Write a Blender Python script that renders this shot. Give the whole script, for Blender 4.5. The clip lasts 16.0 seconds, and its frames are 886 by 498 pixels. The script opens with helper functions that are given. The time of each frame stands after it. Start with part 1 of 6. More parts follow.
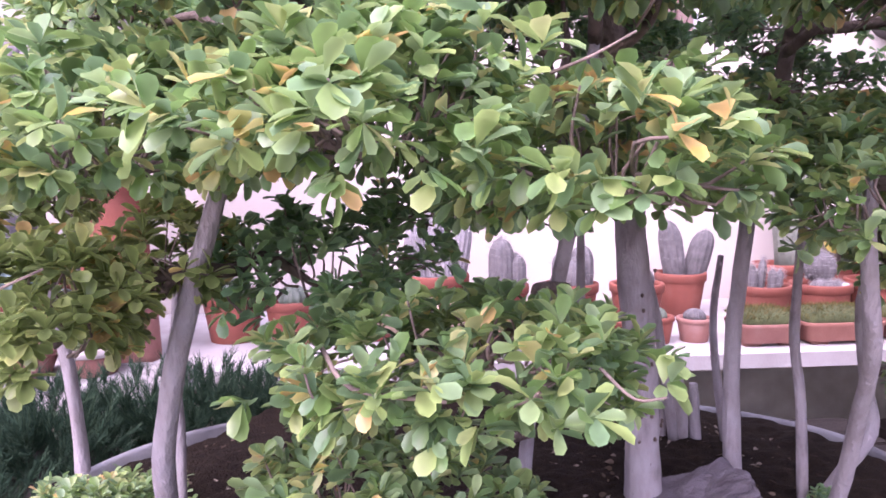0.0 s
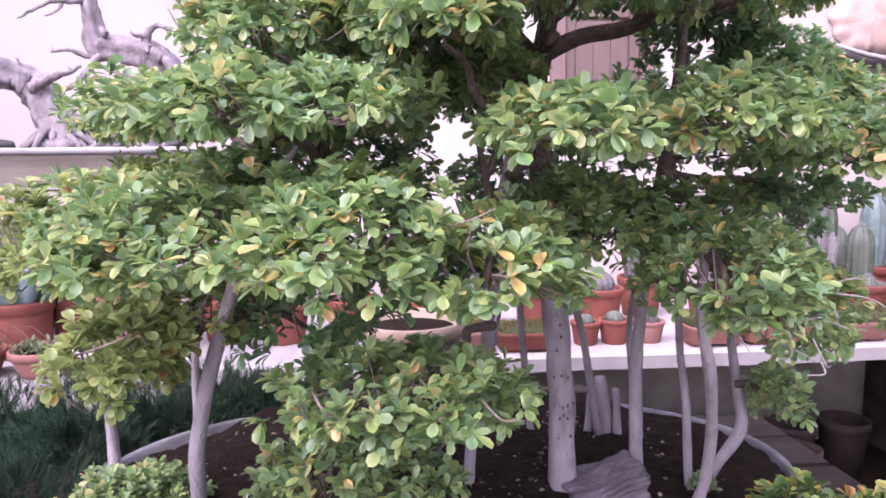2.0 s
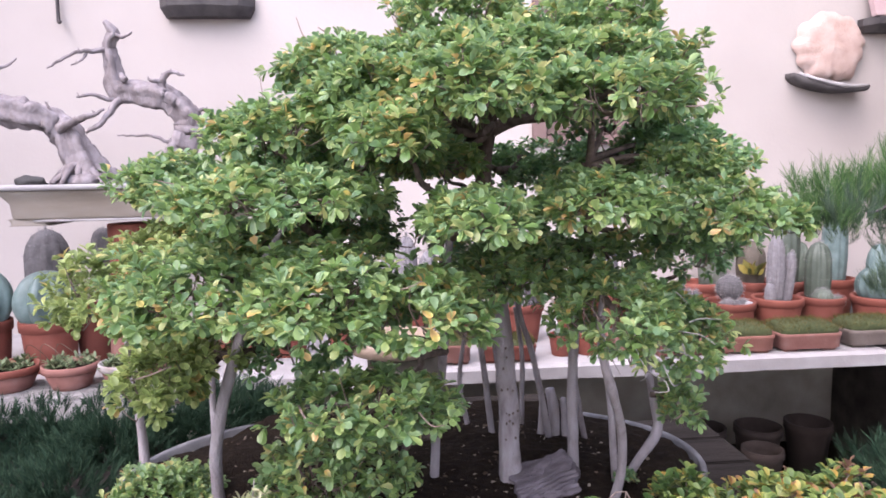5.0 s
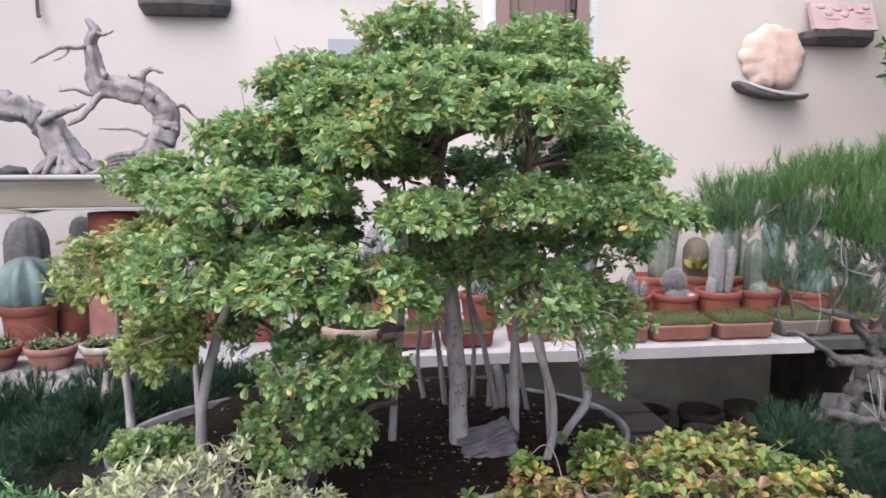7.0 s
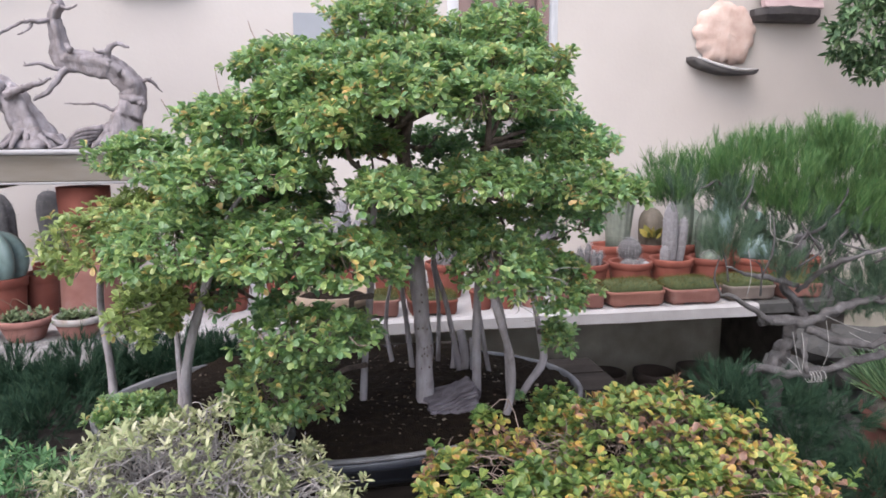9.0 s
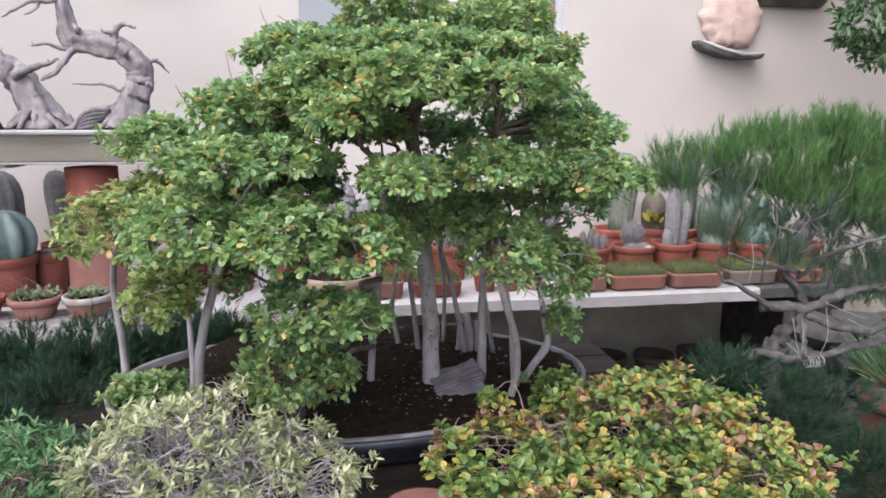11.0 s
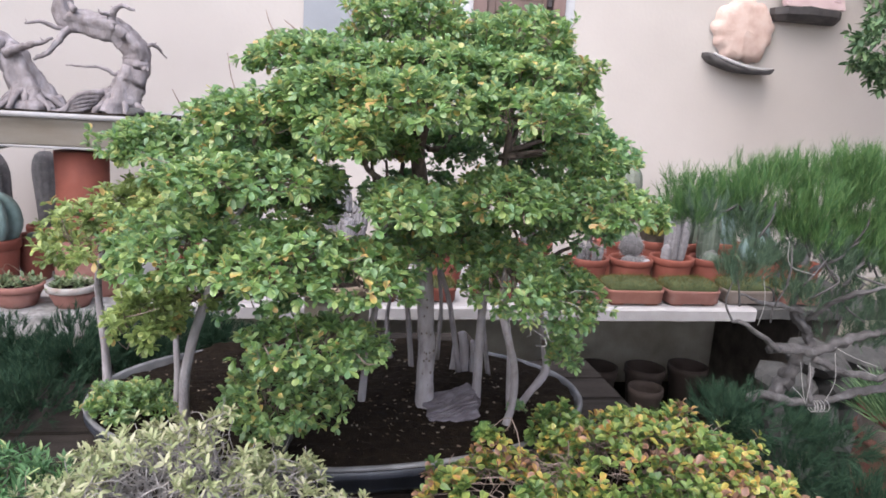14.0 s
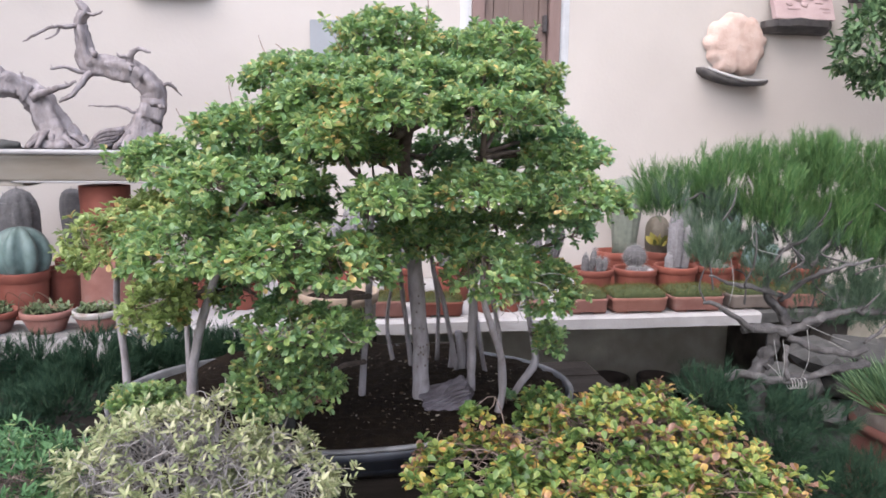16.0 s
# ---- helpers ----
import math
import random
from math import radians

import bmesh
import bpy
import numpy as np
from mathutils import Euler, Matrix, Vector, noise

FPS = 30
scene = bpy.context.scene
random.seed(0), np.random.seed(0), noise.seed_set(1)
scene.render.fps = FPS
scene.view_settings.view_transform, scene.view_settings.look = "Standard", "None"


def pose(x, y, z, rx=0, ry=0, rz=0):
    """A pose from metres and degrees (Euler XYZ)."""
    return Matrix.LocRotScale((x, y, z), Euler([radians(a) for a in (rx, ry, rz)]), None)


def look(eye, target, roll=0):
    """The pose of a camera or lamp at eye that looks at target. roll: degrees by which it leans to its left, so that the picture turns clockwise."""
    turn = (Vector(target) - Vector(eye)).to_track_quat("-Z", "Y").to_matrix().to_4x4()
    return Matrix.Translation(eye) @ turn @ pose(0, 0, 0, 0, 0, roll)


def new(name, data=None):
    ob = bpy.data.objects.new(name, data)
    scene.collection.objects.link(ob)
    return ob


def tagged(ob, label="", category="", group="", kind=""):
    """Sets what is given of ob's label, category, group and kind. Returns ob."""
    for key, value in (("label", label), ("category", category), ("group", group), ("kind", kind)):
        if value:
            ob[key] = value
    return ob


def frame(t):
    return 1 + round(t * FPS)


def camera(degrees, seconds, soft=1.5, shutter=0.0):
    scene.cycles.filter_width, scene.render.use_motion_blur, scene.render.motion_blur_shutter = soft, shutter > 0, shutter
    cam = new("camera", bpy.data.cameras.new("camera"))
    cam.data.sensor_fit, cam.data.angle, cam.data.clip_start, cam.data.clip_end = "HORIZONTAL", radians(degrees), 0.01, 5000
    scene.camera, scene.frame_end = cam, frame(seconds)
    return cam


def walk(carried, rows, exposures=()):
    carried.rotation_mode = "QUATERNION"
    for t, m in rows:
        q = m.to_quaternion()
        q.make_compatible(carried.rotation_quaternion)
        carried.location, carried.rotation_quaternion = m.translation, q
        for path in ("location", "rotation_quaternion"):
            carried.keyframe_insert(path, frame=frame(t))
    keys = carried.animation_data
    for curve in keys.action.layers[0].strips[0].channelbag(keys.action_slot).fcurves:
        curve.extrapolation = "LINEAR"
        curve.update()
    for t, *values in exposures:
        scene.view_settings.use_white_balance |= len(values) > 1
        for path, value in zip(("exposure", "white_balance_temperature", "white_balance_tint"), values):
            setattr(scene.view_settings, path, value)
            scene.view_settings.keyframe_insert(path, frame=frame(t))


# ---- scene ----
cam = camera(64.3, 16.0, soft=1.7)
PATH = [
    (0, (0.115, 0.393, 1.309), (0.251, 2.378, 1.101), -0.9),
    (0.5, (0.117, 0.341, 1.328), (0.205, 2.326, 1.097), -0.8),
    (1, (0.129, 0.264, 1.358), (0.247, 2.252, 1.174), -1.3),
    (1.5, (0.126, 0.231, 1.397), (0.313, 2.209, 1.163), -1.2),
    (2, (0.139, 0.171, 1.409), (0.308, 2.148, 1.166), -0.6),
    (2.5, (0.149, 0.13, 1.437), (0.342, 2.106, 1.195), -0.6),
    (3, (0.15, 0.096, 1.451), (0.355, 2.07, 1.205), -1.1),
    (3.5, (0.16, 0.059, 1.467), (0.361, 2.034, 1.217), -1.7),
    (4, (0.174, 0.019, 1.47), (0.351, 1.995, 1.218), -1.9),
    (4.2, (0.179, -0.001, 1.48), (0.353, 1.978, 1.25), -1.7),
    (6.3, (0.199, -0.199, 1.508), (0.336, 1.783, 1.274), -0.7),
    (6.5, (0.201, -0.219, 1.507), (0.356, 1.761, 1.278), -0.2),
    (7, (0.201, -0.265, 1.519), (0.436, 1.705, 1.268), -0.1),
    (7.5, (0.201, -0.295, 1.525), (0.465, 1.675, 1.305), -0.2),
    (8, (0.214, -0.324, 1.534), (0.517, 1.638, 1.289), -0.5),
    (8.5, (0.201, -0.349, 1.527), (0.502, 1.608, 1.243), -0.4),
    (9, (0.186, -0.368, 1.537), (0.517, 1.577, 1.203), -0.1),
    (9.2, (0.188, -0.374, 1.54), (0.489, 1.575, 1.208), -0.1),
    (11.5, (0.155, -0.39, 1.56), (0.49, 1.541, 1.162), 0.6),
    (12, (0.144, -0.387, 1.576), (0.482, 1.542, 1.171), 1.0),
    (12.5, (0.144, -0.362, 1.573), (0.476, 1.56, 1.129), 1.8),
    (13, (0.153, -0.341, 1.586), (0.499, 1.582, 1.157), 2.2),
    (13.5, (0.153, -0.322, 1.596), (0.489, 1.599, 1.151), 3.1),
    (14, (0.155, -0.311, 1.612), (0.507, 1.612, 1.189), 3.6),
    (14.4, (0.155, -0.311, 1.617), (0.53, 1.606, 1.185), 3.9),
    (14.5, (0.201, -0.447, 1.544), (0.52, 1.495, 1.19), 1.5),
    (15, (0.203, -0.449, 1.553), (0.533, 1.496, 1.222), 1.0),
    (15.5, (0.203, -0.452, 1.554), (0.522, 1.495, 1.225), 1.1),
    (16, (0.222, -0.452, 1.555), (0.503, 1.501, 1.227), 0.8),
]
walk(cam, [(t, look(eye, target, roll)) for t, eye, target, roll in PATH],
     [(0.0, 1.98, 6080, 49), (1.0, 1.78, 6090, 49), (2.0, 1.71, 6130, 43), (4.0, 1.55, 6200, 32), (6.5, 1.32, 6270, 17), (8.0, 1.18, 6290, 14), (9.2, 1.17, 6290, 14),
      (12.0, 1.29, 6290, 14), (13.0, 1.36, 6290, 14), (14.0, 1.26, 6290, 14), (16.0, 1.26, 6290, 14)])

# ---- light: open shade under a bright hazy sky ----
world = bpy.data.worlds.new("sky")
scene.world = world
world.use_nodes = True
wn, wl = world.node_tree.nodes, world.node_tree.links
sky = wn.new("ShaderNodeTexSky")
sky.sky_type = "NISHITA"
sky.sun_disc = False
sky.sun_elevation, sky.sun_rotation = radians(51), radians(219)
sky.dust_density = 3.0
wn["Background"].inputs["Strength"].default_value = 0.15
wl.new(sky.outputs["Color"], wn["Background"].inputs["Color"])
sun = new("sun", bpy.data.lights.new("sun", "SUN"))
sun.data.energy, sun.data.angle, sun.data.color = 2.3, radians(100), (1.0, 0.985, 0.965)
sun.matrix_basis = look((-3.4, -3.0, 8.4), (0.3, 1.5, 0.8))

# ---- materials ----


def nodes_of(name):
    m = bpy.data.materials.new(name)
    m.use_nodes = True
    return m, m.node_tree.nodes, m.node_tree.links, m.node_tree.nodes["Principled BSDF"]


def ramp(n, stops, mode="LINEAR"):
    r = n.new("ShaderNodeValToRGB")
    r.color_ramp.interpolation = mode
    while len(r.color_ramp.elements) < len(stops):
        r.color_ramp.elements.new(0.5)
    for e, (p, c) in zip(r.color_ramp.elements, stops):
        e.position, e.color = p, (*c, 1)
    return r


def surface(name, stops, scale=20.0, rough=0.7, bump=0.3, fine=160.0, big=3.0, big_amount=0.35, stretch=(1, 1, 1), metal=0.0, vary=0.0, depth=0.004, shine=0.5):
    """Colour from noise at two scales, relief from a third; vary: brightness change from thing to thing."""
    m, n, l, b = nodes_of(name)
    geo = n.new("ShaderNodeNewGeometry")
    mp = n.new("ShaderNodeMapping")
    mp.inputs["Scale"].default_value = stretch
    l.new(geo.outputs["Position"], mp.inputs["Vector"])

    def noise_at(s, detail=6.0):
        t = n.new("ShaderNodeTexNoise")
        t.inputs["Scale"].default_value, t.inputs["Detail"].default_value = s, detail
        l.new(mp.outputs["Vector"], t.inputs["Vector"])
        return t
    a, c, f = noise_at(scale), noise_at(big, 4.0), noise_at(fine, 4.0)
    mix = n.new("ShaderNodeMix")
    mix.data_type = "FLOAT"
    mix.inputs["Factor"].default_value = big_amount
    l.new(a.outputs["Fac"], mix.inputs["A"])
    l.new(c.outputs["Fac"], mix.inputs["B"])
    r = ramp(n, stops)
    l.new(mix.outputs["Result"], r.inputs["Fac"])
    out = r.outputs["Color"]
    if vary:
        info, hsv, mr = n.new("ShaderNodeObjectInfo"), n.new("ShaderNodeHueSaturation"), n.new("ShaderNodeMapRange")
        mr.inputs["To Min"].default_value, mr.inputs["To Max"].default_value = 1 - vary, 1 + vary
        l.new(info.outputs["Random"], mr.inputs["Value"])
        l.new(mr.outputs["Result"], hsv.inputs["Value"])
        l.new(out, hsv.inputs["Color"])
        out = hsv.outputs["Color"]
    l.new(out, b.inputs["Base Color"])
    b.inputs["Roughness"].default_value, b.inputs["Metallic"].default_value = rough, metal
    b.inputs["Specular IOR Level"].default_value = shine
    bp = n.new("ShaderNodeBump")
    bp.inputs["Strength"].default_value, bp.inputs["Distance"].default_value = bump, depth
    l.new(f.outputs["Fac"], bp.inputs["Height"])
    l.new(bp.outputs["Normal"], b.inputs["Normal"])
    return m


def leafy(name, stops, rough=0.42, through_light=0.28, cluster=0.0, margin=0.0, shine=0.42):
    """Each leaf draws its colour from the stops by its own chance; margin: how much paler its edge is than its middle."""
    m, n, l, b = nodes_of(name)
    geo, info, add, fr = n.new("ShaderNodeNewGeometry"), n.new("ShaderNodeObjectInfo"), n.new("ShaderNodeMath"), n.new("ShaderNodeMath")
    fr.operation = "FRACT"
    l.new(geo.outputs["Random Per Island"], add.inputs[0])
    l.new(info.outputs["Random"], add.inputs[1])
    l.new(add.outputs[0], fr.inputs[0])
    r = ramp(n, stops)
    l.new(fr.outputs[0], r.inputs["Fac"])
    if cluster:
        patch, wide, blend = n.new("ShaderNodeTexNoise"), n.new("ShaderNodeMapRange"), n.new("ShaderNodeMix")
        patch.inputs["Scale"].default_value, patch.inputs["Detail"].default_value = 13.0, 2.0
        wide.inputs["From Min"].default_value, wide.inputs["From Max"].default_value = 0.33, 0.67
        l.new(geo.outputs["Position"], patch.inputs["Vector"])
        l.new(patch.outputs["Fac"], wide.inputs["Value"])
        blend.data_type = "FLOAT"
        blend.inputs["Factor"].default_value = cluster
        l.new(fr.outputs[0], blend.inputs["A"])
        l.new(wide.outputs["Result"], blend.inputs["B"])
        spread = n.new("ShaderNodeMapRange")
        spread.inputs["From Min"].default_value, spread.inputs["From Max"].default_value = cluster * 0.35, 1 - cluster * 0.35
        l.new(blend.outputs["Result"], spread.inputs["Value"])
        l.new(spread.outputs["Result"], r.inputs["Fac"])
    t = n.new("ShaderNodeTexNoise")
    t.inputs["Scale"].default_value = 90.0
    l.new(geo.outputs["Position"], t.inputs["Vector"])
    hsv, mr = n.new("ShaderNodeHueSaturation"), n.new("ShaderNodeMapRange")
    mr.inputs["To Min"].default_value, mr.inputs["To Max"].default_value = 0.72, 1.28
    l.new(t.outputs["Fac"], mr.inputs["Value"])
    l.new(mr.outputs["Result"], hsv.inputs["Value"])
    if margin:
        edge, power, level, times = n.new("ShaderNodeAttribute"), n.new("ShaderNodeMath"), n.new("ShaderNodeMapRange"), n.new("ShaderNodeMath")
        edge.attribute_name, power.operation, power.inputs[1].default_value, times.operation = "margin", "POWER", 2.2, "MULTIPLY"
        level.inputs["To Min"].default_value, level.inputs["To Max"].default_value = 1 - margin * 0.45, 1 + margin
        l.new(edge.outputs["Fac"], power.inputs[0])
        l.new(power.outputs[0], level.inputs["Value"])
        l.new(mr.outputs["Result"], times.inputs[0])
        l.new(level.outputs["Result"], times.inputs[1])
        l.new(times.outputs[0], hsv.inputs["Value"])
    l.new(r.outputs["Color"], hsv.inputs["Color"])
    l.new(hsv.outputs["Color"], b.inputs["Base Color"])
    b.inputs["Roughness"].default_value = rough
    b.inputs["Specular IOR Level"].default_value = shine
    tr, mx = n.new("ShaderNodeBsdfTranslucent"), n.new("ShaderNodeMixShader")
    l.new(hsv.outputs["Color"], tr.inputs["Color"])
    mx.inputs["Fac"].default_value = through_light
    l.new(b.outputs["BSDF"], mx.inputs[1])
    l.new(tr.outputs["BSDF"], mx.inputs[2])
    l.new(mx.outputs["Shader"], n["Material Output"].inputs["Surface"])
    return m


PLASTER = surface("cream_plaster", [(0.3, (0.398, 0.363, 0.339)), (0.55, (0.446, 0.411, 0.386)), (0.8, (0.478, 0.448, 0.428))], scale=2.2, big=0.7, fine=45, bump=0.25, rough=0.9, big_amount=0.5)
WHITE_PLASTER = surface("white_filler", [(0.3, (0.420, 0.427, 0.445)), (0.7, (0.522, 0.528, 0.547))], scale=14, fine=90, bump=0.5, rough=0.9)
EARTH = surface("dark_earth", [(0.3, (0.009, 0.006, 0.005)), (0.6, (0.020, 0.014, 0.009)), (0.8, (0.047, 0.032, 0.022))], scale=60, big=9, fine=240, bump=1.0, rough=0.95, depth=0.01, shine=0.1)
GROUND = surface("pale_gravel_ground", [(0.3, (0.173, 0.160, 0.143)), (0.6, (0.259, 0.242, 0.216)), (0.8, (0.328, 0.311, 0.285))], scale=40, big=3, fine=200, bump=0.8, rough=0.95, depth=0.01)
BARK = surface("grey_bark", [(0.25, (0.106, 0.087, 0.090)), (0.42, (0.238, 0.212, 0.219)), (0.7, (0.348, 0.325, 0.343))], scale=55, big=14, fine=220, bump=0.8, rough=0.85, stretch=(1, 1, 0.45))
# wall plaster in a duller tone that stands in for shade below the shelf
UNDER_SHELF = surface("dirty_plinth_plaster", [(0.3, (0.217, 0.198, 0.162)), (0.6, (0.378, 0.353, 0.296)), (0.85, (0.578, 0.541, 0.469))], scale=6, big=1.5, fine=60, bump=0.4, rough=0.95)
# pier masonry with the shade under the shelf put into its colour
SHADED_PIER = surface("blackened_masonry", [(0.3, (0.028, 0.026, 0.022)), (0.7, (0.101, 0.088, 0.080))], scale=12, big=3, fine=80, bump=0.5, rough=0.95, shine=0.15)
WOOL = surface("white_cactus_wool", [(0.3, (0.150, 0.143, 0.150)), (0.7, (0.255, 0.247, 0.262))], scale=60, fine=220, bump=1.0, rough=0.95)
PANEL = surface("blue_grey_panel_paint", [(0.3, (0.217, 0.232, 0.254)), (0.7, (0.266, 0.281, 0.306))], scale=5, big=2, fine=90, bump=0.15, rough=0.6)
PINEBARK = surface("dark_grey_pine_bark", [(0.25, (0.027, 0.024, 0.024)), (0.5, (0.068, 0.063, 0.063)), (0.75, (0.138, 0.132, 0.132))], scale=45, big=12, fine=200, bump=1.0, rough=0.9)
DARK_BARK = surface("dark_brown_bark", [(0.3, (0.046, 0.034, 0.027)), (0.7, (0.188, 0.140, 0.117))], scale=60, fine=200, bump=0.8, rough=0.9)
TWIG = surface("twig_bark", [(0.3, (0.097, 0.070, 0.059)), (0.7, (0.292, 0.227, 0.194))], scale=70, fine=200, bump=0.5, rough=0.85)
DEADWOOD = surface("bleached_deadwood", [(0.30, (0.100, 0.082, 0.080)), (0.44, (0.200, 0.175, 0.178)), (0.60, (0.270, 0.244, 0.254)), (0.78, (0.345, 0.322, 0.342))], scale=34, big=9, fine=110, bump=0.9, rough=0.85, stretch=(1, 1, 0.55), depth=0.006)
STONE = surface("grey_brown_stone", [(0.3, (0.057, 0.048, 0.054)), (0.6, (0.135, 0.119, 0.135)), (0.85, (0.238, 0.222, 0.249))], scale=45, big=10, fine=160, bump=0.9, rough=0.9, stretch=(0.6, 1, 1.6))
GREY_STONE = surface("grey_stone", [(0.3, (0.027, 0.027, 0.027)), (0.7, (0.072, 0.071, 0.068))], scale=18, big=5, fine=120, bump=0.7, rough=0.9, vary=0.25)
TERRA = surface("terracotta", [(0.25, (0.122, 0.033, 0.023)), (0.55, (0.186, 0.053, 0.035)), (0.85, (0.223, 0.095, 0.073))], scale=14, big=5, fine=150, bump=0.25, rough=0.8, vary=0.18)
TERRA_PALE = surface("weathered_terracotta", [(0.25, (0.168, 0.067, 0.052)), (0.55, (0.232, 0.110, 0.091)), (0.85, (0.284, 0.194, 0.180))], scale=16, big=6, fine=150, bump=0.3, rough=0.85, vary=0.15)
# darker copy of the terracotta, for a pot that stands in shade
SHADED_TERRA = surface("stained_dark_terracotta", [(0.25, (0.074, 0.030, 0.022)), (0.55, (0.135, 0.051, 0.038)), (0.85, (0.176, 0.088, 0.068))], scale=12, big=4, fine=150, bump=0.3, rough=0.85)
SALMON = surface("salmon_clay", [(0.25, (0.19, 0.075, 0.055)), (0.55, (0.26, 0.115, 0.088)), (0.85, (0.30, 0.17, 0.14))], scale=14, big=5, fine=150, bump=0.25, rough=0.8)
WHITEWASH = surface("limewashed_rim", [(0.35, (0.227, 0.162, 0.135)), (0.55, (0.335, 0.313, 0.297)), (0.8, (0.400, 0.389, 0.378))], scale=22, big=8, fine=150, bump=0.3, rough=0.85)
GREYPOT = surface("grey_beige_clay", [(0.3, (0.105, 0.081, 0.068)), (0.7, (0.210, 0.178, 0.158))], scale=14, fine=150, bump=0.3, rough=0.85)
DARKPOT = surface("dusty_dark_clay", [(0.3, (0.020, 0.013, 0.010)), (0.7, (0.052, 0.038, 0.033))], scale=14, fine=150, bump=0.3, rough=0.9, vary=0.25)
CONCRETE = surface("pale_concrete", [(0.3, (0.280, 0.266, 0.263)), (0.6, (0.369, 0.358, 0.361)), (0.8, (0.414, 0.405, 0.411))], scale=9, big=2, fine=110, bump=0.35, rough=0.9)
STAINED = surface("stained_concrete", [(0.32, (0.110, 0.105, 0.100)), (0.5, (0.235, 0.228, 0.222)), (0.7, (0.395, 0.385, 0.380))], scale=26, big=7, fine=120, bump=0.5, rough=0.9)
TRAYCLAY = surface("buff_glazed_tray", [(0.3, (0.223, 0.186, 0.145)), (0.6, (0.312, 0.279, 0.240)), (0.8, (0.379, 0.362, 0.351))], scale=8, big=3, fine=120, bump=0.2, rough=0.65, stretch=(0.5, 1, 2.0))
POTGLAZE = surface("blue_black_glaze", [(0.3, (0.014, 0.017, 0.024)), (0.6, (0.032, 0.036, 0.048)), (0.85, (0.096, 0.096, 0.108))], scale=18, big=6, fine=140, bump=0.2, rough=0.45, stretch=(1.6, 1.6, 0.35))
RIMGREY = surface("worn_grey_rim", [(0.34, (0.040, 0.041, 0.048)), (0.50, (0.138, 0.138, 0.144)), (0.66, (0.276, 0.276, 0.287))], scale=12, big=2.5, fine=160, bump=0.4, rough=0.7, big_amount=0.5)
OLIVE = surface("olive_brown_glaze", [(0.3, (0.055, 0.05, 0.035)), (0.7, (0.14, 0.125, 0.095))], scale=12, fine=120, bump=0.2, rough=0.5)
BEIGE = surface("beige_clay", [(0.3, (0.238, 0.173, 0.122)), (0.7, (0.374, 0.295, 0.230))], scale=14, fine=120, bump=0.2, rough=0.8)
WOOD = surface("brown_shutter_wood", [(0.25, (0.112, 0.076, 0.067)), (0.5, (0.132, 0.092, 0.080)), (0.8, (0.154, 0.110, 0.097))], scale=22, big=5, fine=120, bump=0.5, rough=0.7, stretch=(1.6, 1.6, 0.25))
FRAMEWOOD = surface("reddish_frame_wood", [(0.25, (0.152, 0.099, 0.089)), (0.6, (0.185, 0.124, 0.112)), (0.85, (0.225, 0.160, 0.145))], scale=16, big=4, fine=120, bump=0.4, rough=0.7, stretch=(1.6, 1.6, 0.25))
BENCHWOOD = surface("dark_bench_wood", [(0.3, (0.010, 0.008, 0.006)), (0.7, (0.036, 0.029, 0.025))], scale=16, big=4, fine=120, bump=0.5, rough=0.85, stretch=(0.3, 3, 3), shine=0.2)
SLATE = surface("dark_slate", [(0.3, (0.026, 0.022, 0.026)), (0.7, (0.084, 0.078, 0.075))], scale=18, big=6, fine=120, bump=0.5, rough=0.75)
PEACH = surface("peach_stone", [(0.25, (0.376, 0.254, 0.210)), (0.55, (0.513, 0.388, 0.340)), (0.85, (0.572, 0.506, 0.484))], scale=14, big=5, fine=90, bump=0.8, rough=0.9)
PINKSTONE = surface("pink_stone", [(0.3, (0.337, 0.242, 0.242)), (0.7, (0.440, 0.337, 0.337))], scale=14, fine=90, bump=0.4, rough=0.85)
IRON = surface("rusty_iron", [(0.3, (0.02, 0.018, 0.02)), (0.7, (0.06, 0.05, 0.05))], scale=50, fine=150, bump=0.4, rough=0.7)
STRING = surface("white_string", [(0.3, (0.202, 0.197, 0.188)), (0.7, (0.314, 0.309, 0.300))], scale=90, fine=300, bump=0.4, rough=0.9)
DEADTWIG = surface("weathered_grey_twig", [(0.3, (0.13, 0.12, 0.115)), (0.7, (0.25, 0.24, 0.235))], scale=80, fine=300, bump=0.4, rough=0.9)
INK = surface("brown_marks", [(0.3, (0.28, 0.19, 0.2)), (0.7, (0.34, 0.24, 0.25))], scale=50, fine=150, bump=0.2, rough=0.9)
CACTUS = surface("green_cactus_skin", [(0.3, (0.044, 0.062, 0.046)), (0.6, (0.093, 0.118, 0.091)), (0.85, (0.159, 0.175, 0.145))], scale=24, big=8, fine=120, bump=0.2, rough=0.55, vary=0.2)
CACTUS_BLUE = surface("blue_green_cactus_skin", [(0.3, (0.088, 0.138, 0.129)), (0.6, (0.168, 0.242, 0.233)), (0.85, (0.288, 0.354, 0.346))], scale=24, big=8, fine=120, bump=0.2, rough=0.5, vary=0.15)
CACTUS_PALE = surface("pale_grey_green_cactus_skin", [(0.3, (0.105, 0.122, 0.098)), (0.6, (0.165, 0.182, 0.150)), (0.85, (0.225, 0.240, 0.205))], scale=40, big=9, fine=200, bump=0.5, rough=0.75)
CACTUS_BROWN = surface("dull_brown_cactus_skin", [(0.3, (0.070, 0.058, 0.045)), (0.7, (0.130, 0.112, 0.088))], scale=30, big=8, fine=160, bump=0.5, rough=0.8)
